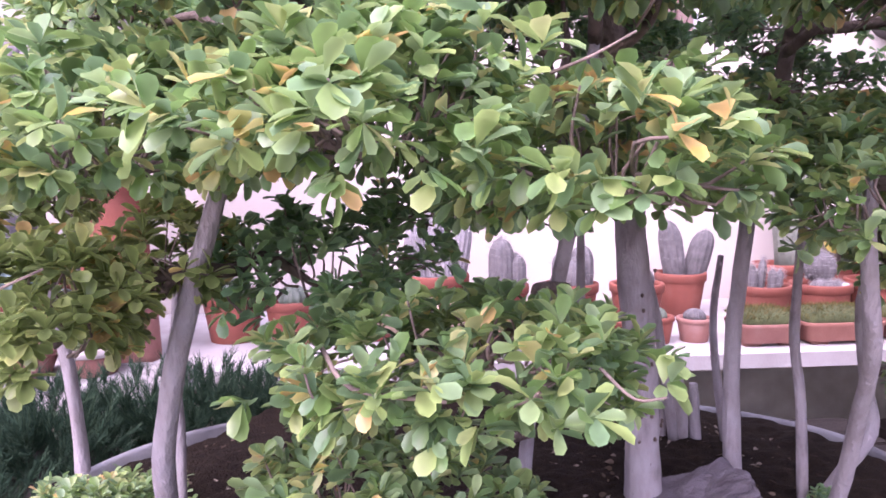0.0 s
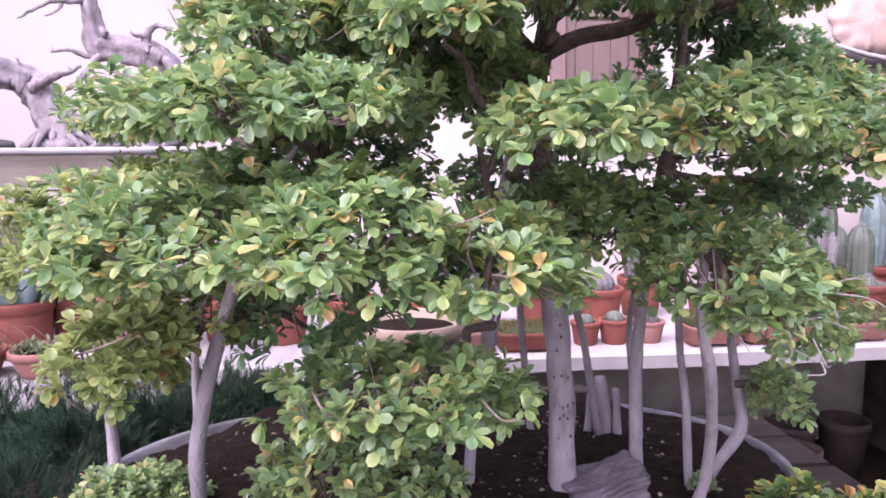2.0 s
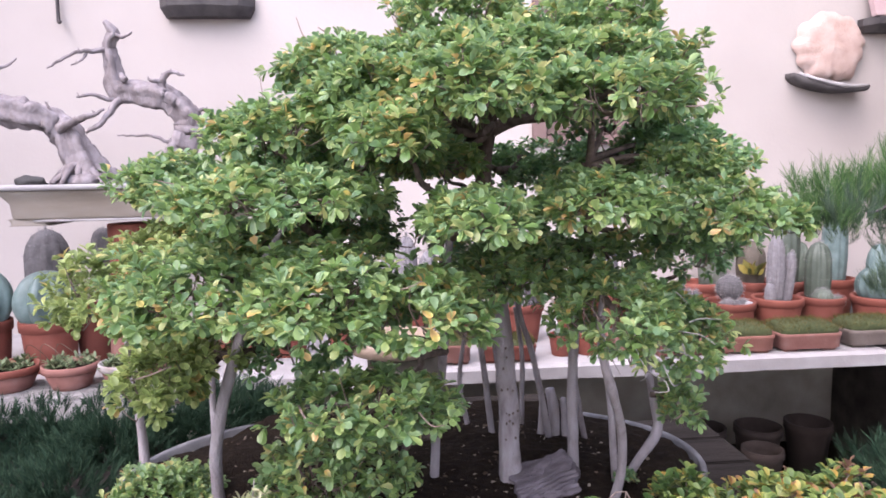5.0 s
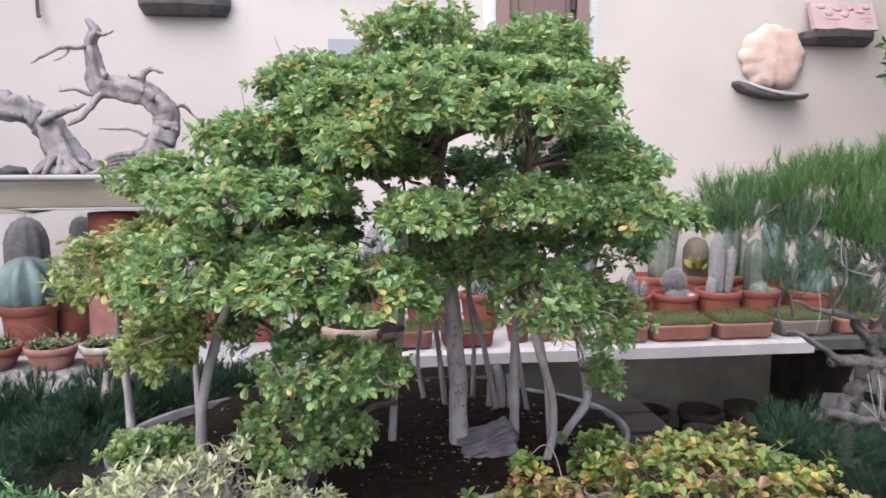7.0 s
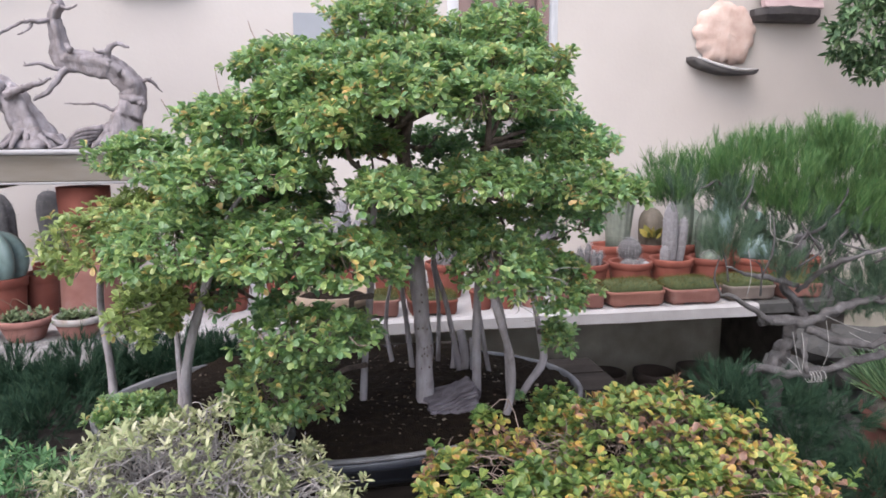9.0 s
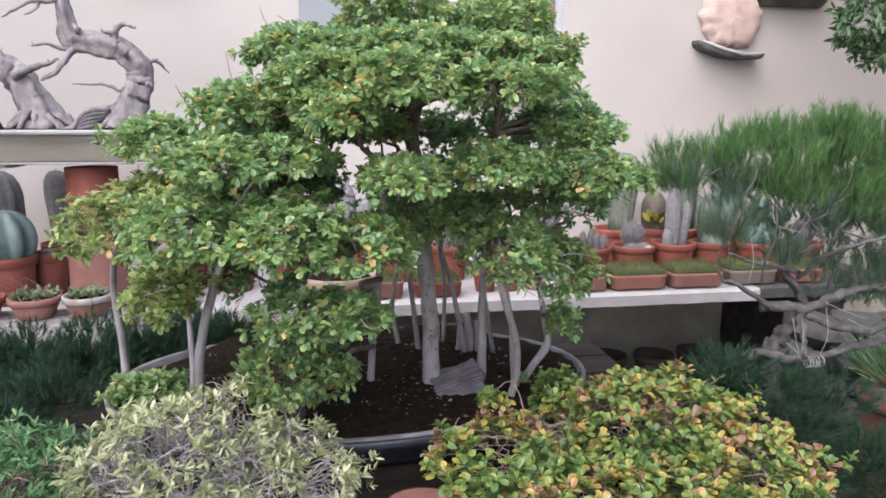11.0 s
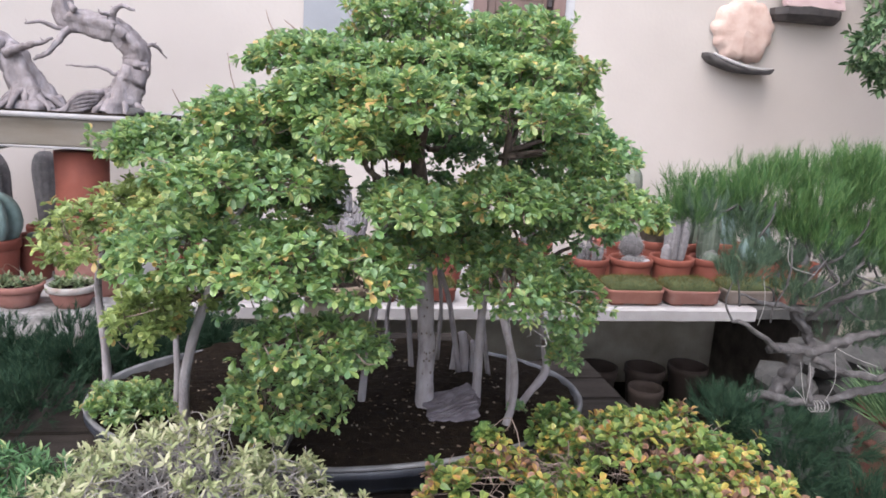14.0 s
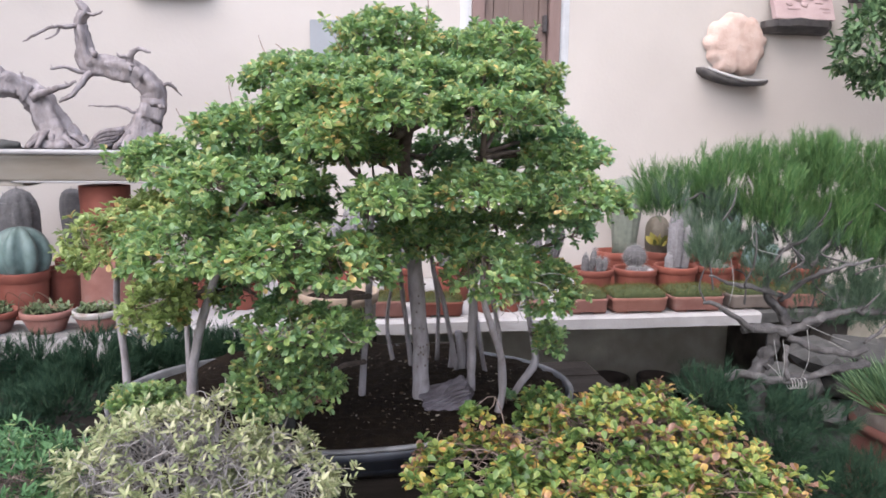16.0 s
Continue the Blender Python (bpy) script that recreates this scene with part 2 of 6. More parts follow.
CACTUS_GREY = surface("grey_woolly_cactus_skin", [(0.3, (0.073, 0.071, 0.073)), (0.6, (0.146, 0.140, 0.146)), (0.85, (0.234, 0.229, 0.239))], scale=40, big=9, fine=220, bump=1.0, rough=0.9, vary=0.2)
SPINE = surface("pale_spines", [(0.3, (0.237, 0.227, 0.227)), (0.7, (0.340, 0.335, 0.344))], scale=60, fine=200, bump=0.1, rough=0.8)
MOSS = leafy("moss_blades", [(0.0, (0.042, 0.048, 0.012)), (0.5, (0.093, 0.094, 0.029)), (0.85, (0.169, 0.141, 0.057)), (1.0, (0.237, 0.167, 0.085))], rough=0.8, shine=0.10)
MOSSBASE = surface("moss_cushion", [(0.3, (0.025, 0.038, 0.012)), (0.7, (0.083, 0.100, 0.038))], scale=60, fine=200, bump=1.0, rough=0.95)
LEAF = leafy("bonsai_leaf", [(0.0, (0.119, 0.200, 0.070)), (0.18, (0.168, 0.290, 0.148)), (0.34, (0.160, 0.285, 0.080)), (0.50, (0.244, 0.352, 0.127)), (0.64, (0.234, 0.360, 0.188)), (0.78, (0.298, 0.415, 0.137)), (0.90, (0.388, 0.440, 0.188)), (0.966, (0.479, 0.456, 0.182)), (0.986, (0.588, 0.490, 0.158)), (0.995, (0.640, 0.480, 0.126)), (1.0, (0.568, 0.390, 0.158))], rough=0.34, through_light=0.45, cluster=0.22, margin=0.22, shine=0.60)
LEAF_BLUE = leafy("shaded_blue_green_leaf", [(0.0, (0.123, 0.225, 0.096)), (0.3, (0.167, 0.315, 0.165)), (0.55, (0.185, 0.335, 0.111)), (0.80, (0.252, 0.415, 0.217)), (0.92, (0.302, 0.440, 0.175)), (0.98, (0.416, 0.505, 0.249)), (1.0, (0.560, 0.477, 0.191))], rough=0.34, through_light=0.45, cluster=0.25, margin=0.22, shine=0.60)
LEAF_OLIVE = leafy("yellow_green_leaf", [(0.0, (0.140, 0.194, 0.068)), (0.45, (0.231, 0.308, 0.103)), (0.85, (0.337, 0.416, 0.147)), (0.95, (0.442, 0.476, 0.176)), (0.98, (0.577, 0.476, 0.147)), (1.0, (0.481, 0.338, 0.139))], rough=0.36, through_light=0.45, cluster=0.30, margin=0.32, shine=0.50)
LEAF_MIX = leafy("autumn_mixed_leaf", [(0.0, (0.052, 0.106, 0.030)), (0.28, (0.100, 0.167, 0.044)), (0.50, (0.168, 0.238, 0.063)), (0.67, (0.258, 0.301, 0.083)), (0.77, (0.378, 0.321, 0.076)), (0.84, (0.430, 0.288, 0.068)), (0.89, (0.378, 0.210, 0.083)), (0.95, (0.305, 0.171, 0.107)), (1.0, (0.225, 0.131, 0.095))], cluster=0.5, margin=0.35)
LEAF_YELLOW = leafy("yellowing_leaf", [(0.0, (0.108, 0.128, 0.045)), (0.4, (0.238, 0.217, 0.054)), (0.8, (0.346, 0.277, 0.063)), (1.0, (0.216, 0.135, 0.063))], rough=0.5)
LEAF_CREAM = leafy("pale_cream_green_leaf", [(0.0, (0.165, 0.201, 0.093)), (0.4, (0.260, 0.296, 0.144)), (0.75, (0.364, 0.374, 0.212)), (1.0, (0.451, 0.445, 0.305))], rough=0.6, cluster=0.3)
LEAF_DARK = leafy("dark_tree_leaf", [(0.0, (0.048, 0.098, 0.046)), (0.6, (0.103, 0.187, 0.085)), (1.0, (0.239, 0.346, 0.168))], rough=0.5, through_light=0.2)
LEAF_GREEN = leafy("narrow_green_leaf", [(0.0, (0.037, 0.100, 0.037)), (0.5, (0.075, 0.177, 0.066)), (0.9, (0.131, 0.255, 0.103)), (1.0, (0.469, 0.511, 0.221))], rough=0.55)
NEEDLE = leafy("pine_needle", [(0.0, (0.031, 0.073, 0.028)), (0.5, (0.056, 0.134, 0.041)), (1.0, (0.129, 0.211, 0.069))], rough=0.5, through_light=0.1, shine=0.25)
NEEDLE_DARK = leafy("dark_pine_needle", [(0.0, (0.013, 0.032, 0.019)), (0.6, (0.027, 0.058, 0.035)), (1.0, (0.050, 0.088, 0.050))], rough=0.7, through_light=0.08, shine=0.10)
NEEDLE_GREY = leafy("grey_green_pine_needle", [(0.0, (0.027, 0.056, 0.038)), (0.6, (0.062, 0.102, 0.064)), (1.0, (0.112, 0.161, 0.095))], rough=0.7, through_light=0.08, shine=0.20)
SUCCULENT = leafy("succulent_leaf", [(0.0, (0.07, 0.11, 0.05)), (0.6, (0.15, 0.20, 0.10)), (1.0, (0.26, 0.29, 0.16))], rough=0.5)
LITTER = leafy("dry_leaf_litter", [(0.0, (0.058, 0.043, 0.029)), (0.5, (0.137, 0.108, 0.079)), (1.0, (0.238, 0.211, 0.171))], rough=0.9, through_light=0.0, shine=0.10)

# ---- building blocks ----


def mesh_of(name, verts, faces, material, smooth=True):
    me = bpy.data.meshes.new(name)
    me.from_pydata([tuple(v) for v in verts], [], faces)
    me.materials.append(material)
    if material.name.endswith("leaf") and len(verts) % 11 == 0:
        edge = me.attributes.new("margin", "FLOAT", "POINT")
        edge.data.foreach_set("value", [0.35, 1, 0, 1, 1, 0, 1, 1, 0, 1, 1] * (len(verts) // 11))
    if smooth:
        me.polygons.foreach_set("use_smooth", [True] * len(me.polygons))
    me.update()
    return me


def thing(name, at, label, category, group="", kind=""):
    ob = new(name)
    ob.empty_display_size = 0.05
    ob.location = at
    ob["base"] = 1
    return tagged(ob, label, category, group, kind)


def part(name, geo, material, parent=None, label="", smooth=True, world_space=True, kind=""):
    """One mesh object from (verts, faces); under a thing at a place, the verts are in the world unless world_space is off."""
    ob = new(name, mesh_of(name, geo[0], geo[1], material, smooth and not isinstance(geo, Boxed)))
    if parent is not None:
        ob.parent = parent
        if world_space and parent.get("base"):
            ob.matrix_parent_inverse = Matrix.Translation(-parent.location)
    if label:
        ob["label"] = label
    if kind:
        ob["kind"] = kind
    return ob


def solo(name, geo, material, label, category, group="", kind="", smooth=True):
    return tagged(part(name, geo, material, None, smooth=smooth), label, category, group, kind)


def joined(*geos):
    verts, faces = [], []
    for v, f in geos:
        k = len(verts)
        verts.extend(map(tuple, v))
        faces.extend([tuple(i + k for i in q) for q in f])
    return verts, faces


class Boxed(tuple):
    """Geometry with flat faces, to be shaded flat."""


def box(x0, x1, y0, y1, z0, z1, bevel=0.004):
    bm = bmesh.new()
    bmesh.ops.create_cube(bm, size=1.0)
    for v in bm.verts:
        v.co = Vector(((x0 + x1) / 2 + v.co.x * (x1 - x0), (y0 + y1) / 2 + v.co.y * (y1 - y0), (z0 + z1) / 2 + v.co.z * (z1 - z0)))
    if bevel:
        bmesh.ops.bevel(bm, geom=list(bm.edges), offset=bevel, segments=2, affect="EDGES")
    bm.verts.index_update()
    geo = ([v.co[:] for v in bm.verts], [[v.index for v in f.verts] for f in bm.faces])
    bm.free()
    return Boxed(geo)


def lathe(profile, n=32, at=(0, 0, 0), wobble=0.0, stretch=(1, 1), ribs=0, rib_depth=0.0, sharp=1.0):
    """A turned body from (radius, height) pairs, bottom to top (or on over a rim and down inside)."""
    verts, faces = [], []
    for k, (r, z) in enumerate(profile):
        for i in range(n):
            a = 2 * math.pi * i / n
            f = 1.0
            if ribs:
                f += rib_depth * (abs(math.cos(a * ribs / 2)) ** sharp - 0.5) * 2
            if wobble:
                f += wobble * noise.noise((math.cos(a) * 2 + at[0] * 7, math.sin(a) * 2 + at[1] * 7, z * 9))
            verts.append((at[0] + math.cos(a) * r * f * stretch[0], at[1] + math.sin(a) * r * f * stretch[1], at[2] + z))
    for k in range(len(profile) - 1):
        for i in range(n):
            j = (i + 1) % n
            faces.append((k * n + i, k * n + j, (k + 1) * n + j, (k + 1) * n + i))
    faces.append(tuple(reversed(range(n))))
    faces.append(tuple(range((len(profile) - 1) * n, len(profile) * n)))
    return verts, faces


def smooth_line(points, step=4):
    """Catmull-Rom through (x, y, z, radius) points."""
    p = [np.array(q, float) for q in points]
    p = [2 * p[0] - p[1]] + p + [2 * p[-1] - p[-2]]
    out = []
    for a, b, c, d in zip(p, p[1:], p[2:], p[3:]):
        for i in range(step):
            t = i / step
            out.append(0.5 * (2 * b + (c - a) * t + (2 * a - 5 * b + 4 * c - d) * t * t + (3 * b - a - 3 * c + d) * t ** 3))
    return out + [p[-2]]


def tube(points, n=10, step=4, gnarl=0.12, flutes=0, knob=0.0, jag=0.0):
    """A tapering stem with uneven girth."""
    line = smooth_line(points, step)
    if jag:
        line = [q + np.array([*(noise.noise_vector((q[0] * 55, q[1] * 55, q[2] * 55)) * jag), 0]) for q in line]
    verts, faces = [], []
    side = None
    for k, q in enumerate(line):
        ahead = line[min(k + 1, len(line) - 1)][:3] - line[max(k - 1, 0)][:3]
        ahead = ahead / (np.linalg.norm(ahead) + 1e-9)
        if side is None:
            side = np.cross(ahead, (0.13, 0.98, 0.1))
        side = side - ahead * (side @ ahead)
        side = side / (np.linalg.norm(side) + 1e-9)
        other = np.cross(ahead, side)
        for i in range(n):
            a = 2 * math.pi * i / n
            r = max(q[3], 0.0006) * (1 + gnarl * noise.noise((q[0] * 22 + math.cos(a) * 1.2, q[1] * 22 + math.sin(a) * 1.2, q[2] * 22)))
            if knob:
                r *= 1 + knob * max(0.0, noise.noise((q[0] * 48 + math.cos(a), q[1] * 48 + math.sin(a), q[2] * 48))) ** 1.3 * 2
            if flutes:
                r *= 1 + 0.16 * math.cos(a * flutes + q[2] * 9)
            verts.append(q[:3] + r * (math.cos(a) * side + math.sin(a) * other))
    for k in range(len(line) - 1):
        for i in range(n):
            j = (i + 1) % n
            faces.append((k * n + i, k * n + j, (k + 1) * n + j, (k + 1) * n + i))
    faces.append(tuple(reversed(range(n))))
    faces.append(tuple(range((len(line) - 1) * n, len(line) * n)))
    return verts, faces


def boulder(x, y, z, rx, ry, rz, seed, rough=0.35, sub=3):
    bm = bmesh.new()
    bmesh.ops.create_icosphere(bm, subdivisions=sub, radius=1.0)
    for v in bm.verts:
        d = 1 + rough * noise.noise(v.co * 1.3 + Vector((seed * 3.1, seed, 0))) + rough * 0.35 * noise.noise(v.co * 4 + Vector((seed, 0, seed)))
        v.co = Vector((x + v.co.x * rx * d, y + v.co.y * ry * d, z + v.co.z * rz * d))
    bm.verts.index_update()
    geo = ([v.co[:] for v in bm.verts], [[v.index for v in f.verts] for f in bm.faces])
    bm.free()
    return geo


def leaf_shape(stations, fold=0.10, arch=0.12):
    """A leaf along +y, one long: (share of the length, half width); folded on its midrib and arched."""
    v, f = [(0, 0, 0)], []
    for s, w in stations:
        z = -arch * s * s
        v += [(-w, s, z + fold * w * 2), (0, s, z), (w, s, z + fold * w * 2)]
    k = len(stations)
    v.append((0, 1.0, -arch))
    f += [(0, 2, 1), (0, 3, 2)]
    for i in range(k - 1):
        a = 1 + 3 * i
        f += [(a, a + 1, a + 4, a + 3), (a + 1, a + 2, a + 5, a + 4)]
    a = 1 + 3 * (k - 1)
    f += [(a, a + 1, len(v) - 1), (a + 1, a + 2, len(v) - 1)]
    return np.array(v, float), f


OBOVATE = leaf_shape([(0.30, 0.15), (0.64, 0.285), (0.91, 0.215)], fold=0.17, arch=0.16)
NARROW = leaf_shape([(0.33, 0.095), (0.70, 0.095)], fold=0.15)
BLADE = (np.array([(-0.05, 0, 0), (0.05, 0, 0), (0, 1.0, -0.1)]), [(0, 1, 2)])
NEEDLE_SHAPE = (np.array([(-0.010, 0, 0), (0.010, 0, 0), (0.008, 0.6, 0.0), (0, 1.0, 0)]), [(0, 1, 2), (0, 2, 3)])
rng = np.random.default_rng(7)


def frames_for(axes, spin):
    """Turns whose y runs along each axis, spun about it."""
    y = axes / np.linalg.norm(axes, axis=1, keepdims=True)
    ref = np.where(np.abs(y[:, 2:3]) < 0.95, [[0, 0, 1.0]], [[1.0, 0, 0]])
    x = np.cross(y, ref)
    x /= np.linalg.norm(x, axis=1, keepdims=True)
    z = np.cross(x, y)
    c, s = np.cos(spin)[:, None], np.sin(spin)[:, None]
    return np.stack([x * c + z * s, y, z * c - x * s], axis=2)


def scatter(shape, places, axes, sizes, spin, widths=None):
    """Many copies of one leaf shape as one geometry."""
    v, f = shape
    m = frames_for(axes, spin)
    s = sizes[:, None, None] * np.ones((1, len(v), 3)) * v[None]
    if widths is not None:
        s[:, :, 0] *= widths[:, None]
    pts = np.einsum("nij,nkj->nki", m, s) + places[:, None, :]
    verts = pts.reshape(-1, 3).tolist()
    n = len(v)
    faces = [tuple(i + k * n for i in q) for k in range(len(places)) for q in f]
    return verts, faces


def rosettes(centres, axes, per=(5, 8), length=(0.017, 0.027), lift=(0.2, 0.95)):
    """Whorls of leaves: places, axes, sizes and spins of every leaf."""
    P, A, S = [], [], []
    for c, ax in zip(centres, axes):
        ax = ax / np.linalg.norm(ax)
        u = np.cross(ax, (0.31, 0.77, 0.55))
        u /= np.linalg.norm(u)
        w = np.cross(ax, u)
        k = rng.integers(per[0], per[1] + 1)
        a0 = rng.uniform(0, 6.28)
        for i in range(k):
            a = a0 + 2.4 * i + rng.normal(0, 0.25)
            e = rng.uniform(*lift)
            d = math.cos(e) * (math.cos(a) * u + math.sin(a) * w) + math.sin(e) * ax
            P.append(c + ax * rng.uniform(-0.006, 0.004))
            A.append(d)
            S.append(rng.uniform(*length))
    return np.array(P), np.array(A), np.array(S)


def pad_points(c, r, spacing, low=-0.55, inner=0.15, rise=0.6):
    """Uneven points over a flattened dome of foliage, with the way out from it."""
    rx, ry, rz = r
    area = 4 * math.pi * (((rx * ry) ** 1.6 + (rx * rz) ** 1.6 + (ry * rz) ** 1.6) / 3) ** (1 / 1.6)
    n = int(area / spacing ** 2)
    d = rng.normal(size=(n * 3, 3))
    d /= np.linalg.norm(d, axis=1, keepdims=True)
    d = d[d[:, 2] > low][:n]
    bump = np.array([1 + 0.30 * noise.noise(Vector(q * 2.1) + Vector(c) * 5) + 0.24 * noise.noise(Vector(q * 5.3) + Vector(c) * 9) for q in d])
    shell = 1 - inner * rng.random(len(d)) ** 0.7 + 0.22 * rng.random(len(d)) ** 6
    pts = np.array(c) + d * np.array(r) * (bump * shell)[:, None]
    out = d / np.array(r)
    out /= np.linalg.norm(out, axis=1, keepdims=True)
    out = out + np.array([0, 0, rise]) + rng.normal(0, 0.22, size=out.shape)
    return pts, out

# ---- the setting ----
WALL_Y = 3.42
solo("ground", ([(-60, -60, 0), (60, -60, 0), (60, 60, 0), (-60, 60, 0)], [(0, 1, 2, 3)]), GROUND, "pale trodden gravel courtyard ground", "ground", kind="structure", smooth=False)


def wall_with_window():
    """The house wall, open where the window stands."""
    x0, x1, z0, z1 = 0.925, 1.395, 1.62, 2.75
    geos = [box(-7, x0, WALL_Y, WALL_Y + 0.3, -0.05, 3.6, 0), box(x1, 7, WALL_Y, WALL_Y + 0.3, -0.05, 3.6, 0),
            box(x0, x1, WALL_Y, WALL_Y + 0.3, -0.05, z0, 0), box(x0, x1, WALL_Y, WALL_Y + 0.3, z1, 3.6, 0)]
    return joined(*geos)


solo("wall_north", wall_with_window(), PLASTER, "smooth cream-pink plastered house wall, slightly stained", "wall", kind="structure", smooth=False)

# two unseen walls added to hold sky light off the right and left
solo("wall_east", box(3.75, 4.05, -3.0, WALL_Y - 0.002, -0.05, 4.4, 0), PLASTER, "plain cream wall added out of view to dim this side", "wall", kind="structure", smooth=False)
solo("wall_west", box(-3.95, -3.65, -1.0, WALL_Y - 0.002, -0.05, 4.4, 0), PLASTER, "plain cream wall added out of view to dim this side", "wall", kind="structure", smooth=False)

# window with closed shutter, its frame, panels and filler round it
win = thing("window_1", (1.160, WALL_Y, 1.62), "closed brown wooden shutter in a reddish frame", "window", kind="structure")
part("window_frame", box(0.915, 0.983, WALL_Y - 0.03, WALL_Y + 0.08, 1.60, 2.76), FRAMEWOOD, win, "reddish-brown side post")
part("window_frame", box(1.337, 1.403, WALL_Y - 0.03, WALL_Y + 0.08, 1.60, 2.76), FRAMEWOOD, win, "reddish-brown side post")
part("window_frame", box(0.983, 1.337, WALL_Y - 0.03, WALL_Y + 0.08, 2.69, 2.76), FRAMEWOOD, win)
part("window_sill", box(0.983, 1.337, WALL_Y - 0.045, WALL_Y + 0.08, 1.60, 1.645), FRAMEWOOD, win)
shutter = part("shutter", box(0.987, 1.333, WALL_Y + 0.02, WALL_Y + 0.045, 1.648, 2.687, 0.002), WOOD, win, "weathered brown boarded shutter")
for x in (0.987, 1.287):
    part("stile", box(x, x + 0.046, WALL_Y - 0.002, WALL_Y + 0.019, 1.65, 2.685), WOOD, shutter)
for z, h in ((1.65, 0.065), (1.988, 0.057), (2.060, 0.062), (2.374, 0.056), (2.62, 0.065)):
    part("rail", box(1.034, 1.286, WALL_Y - 0.002, WALL_Y + 0.019, z, z + h), WOOD, shutter)
for z0, z1 in ((2.433, 2.617), (2.125, 2.371), (1.718, 1.985)):
    for i in range(3):
        x = 1.037 + i * 0.0828
        part("panel_board", box(x, x + 0.0816, WALL_Y + 0.008, WALL_Y + 0.019, z0, z1, 0.0015), WOOD, shutter)
for z in (2.283, 2.095):
    part("hinge", box(1.304, 1.326, WALL_Y - 0.036, WALL_Y - 0.004, z, z + 0.088, 0.003), IRON, win, "dark iron hinge")



def smear(x0, x1, z0, z1, seed, thick=0.006):
    """A trowelled patch with a ragged outline."""
    n = 60
    ring = []
    for i in range(n):
        a = 2 * math.pi * i / n
        f = 1 + 0.5 * noise.noise((math.cos(a) * 3.2 + seed, math.sin(a) * 2.2, seed))
        ex = 0.55
        ca, sa = math.copysign(abs(math.cos(a)) ** ex, math.cos(a)), math.copysign(abs(math.sin(a)) ** ex, math.sin(a))
        ring.append(((x0 + x1) / 2 + ca * f * (x1 - x0) / 2, (z0 + z1) / 2 + sa * (1 + (f - 1) * 0.3) * (z1 - z0) / 2))
    v = [(x, WALL_Y - 0.001, z) for x, z in ring] + [((x - (x0 + x1) / 2) * 0.8 + (x0 + x1) / 2, WALL_Y - thick, (z - (z0 + z1) / 2) * 0.97 + (z0 + z1) / 2) for x, z in ring]
    f = [(i, (i + 1) % n, n + (i + 1) % n, n + i) for i in range(n)] + [tuple(range(n, 2 * n))]
    return v, f


solo("plaster_patch", smear(1.390, 1.457, 1.63, 2.8, 2.0), WHITE_PLASTER, "white filler trowelled beside the window frame", "plaster patch", kind="structure")
solo("plaster_patch", smear(0.850, 0.925, 1.95, 2.8, 5.0), WHITE_PLASTER, "white filler trowelled beside the window frame", "plaster patch", kind="structure")
panel = thing("wall_panel", (0.24, WALL_Y, 1.95), "pale grey meter cupboard door set on the wall", "wall box")
part("door", box(0.062, 0.42, WALL_Y - 0.022, WALL_Y - 0.001, 1.88, 2.12), PANEL, panel)

cupboard = thing("wall_panel", (0.26, WALL_Y, 2.35), "wide pale blue-grey cupboard door high on the wall", "wall box")
part("door", box(-0.147, 0.674, WALL_Y - 0.022, WALL_Y - 0.001, 2.352, 2.80), PANEL, cupboard)
part("knob", lathe([(0.007, 0.0), (0.009, 0.012), (0.010, 0.020), (0.004, 0.026)], 14, (0.268, WALL_Y - 0.035, 2.366)), IRON, cupboard, "small dark knob")

# ---- things hung on the wall ----


def ledge(name, x0, x1, z0, z1, out, label, seed):
    """A stone shelf with cut corners: an upright front edge above a slanting underside."""
    w, h = x1 - x0, z1 - z0
    plan = [(0.0, 0.0), (0.0, 0.45), (0.10, 0.92), (0.22, 1.0), (0.40, 1.06), (0.58, 1.05), (0.75, 1.0), (0.86, 0.92), (1.0, 0.5), (1.0, 0.0)]
    rows = []
    for z, k, dx in ((z1, 0.985, 0.0), (z1 - 0.004, 1.0, 0.0), (z1 - h * 0.52, 1.0, 0.004), (z1 - h * 0.58, 0.97, 0.008), (z0, 0.72, 0.055)):
        rows.append([(x0 + w * (s + (0.5 - s) * 2 * dx), WALL_Y + 0.01 - (out + 0.01) * q * k, z + 0.005 * noise.noise((s * 5, seed, z * 9)) + (0.008 * math.exp(-((s - 0.42) / 0.16) ** 2) if z > z1 - 0.005 else 0)) for s, q in plan])
    m = len(plan)
    v = [p for r in rows for p in r]
    f = [(k * m + i, (k + 1) * m + i, (k + 1) * m + i + 1, k * m + i + 1) for k in range(len(rows) - 1) for i in range(m - 1)]
    return solo(name, (v, f + [tuple(range(m)), tuple(range((len(rows) - 1) * m, len(rows) * m))[::-1]]), SLATE, label, "wall shelf", smooth=False)


ledge("wall_ledge", -0.835, -0.405, 2.215, 2.305, 0.10, "empty dark stone ledge fixed to the wall", 1)


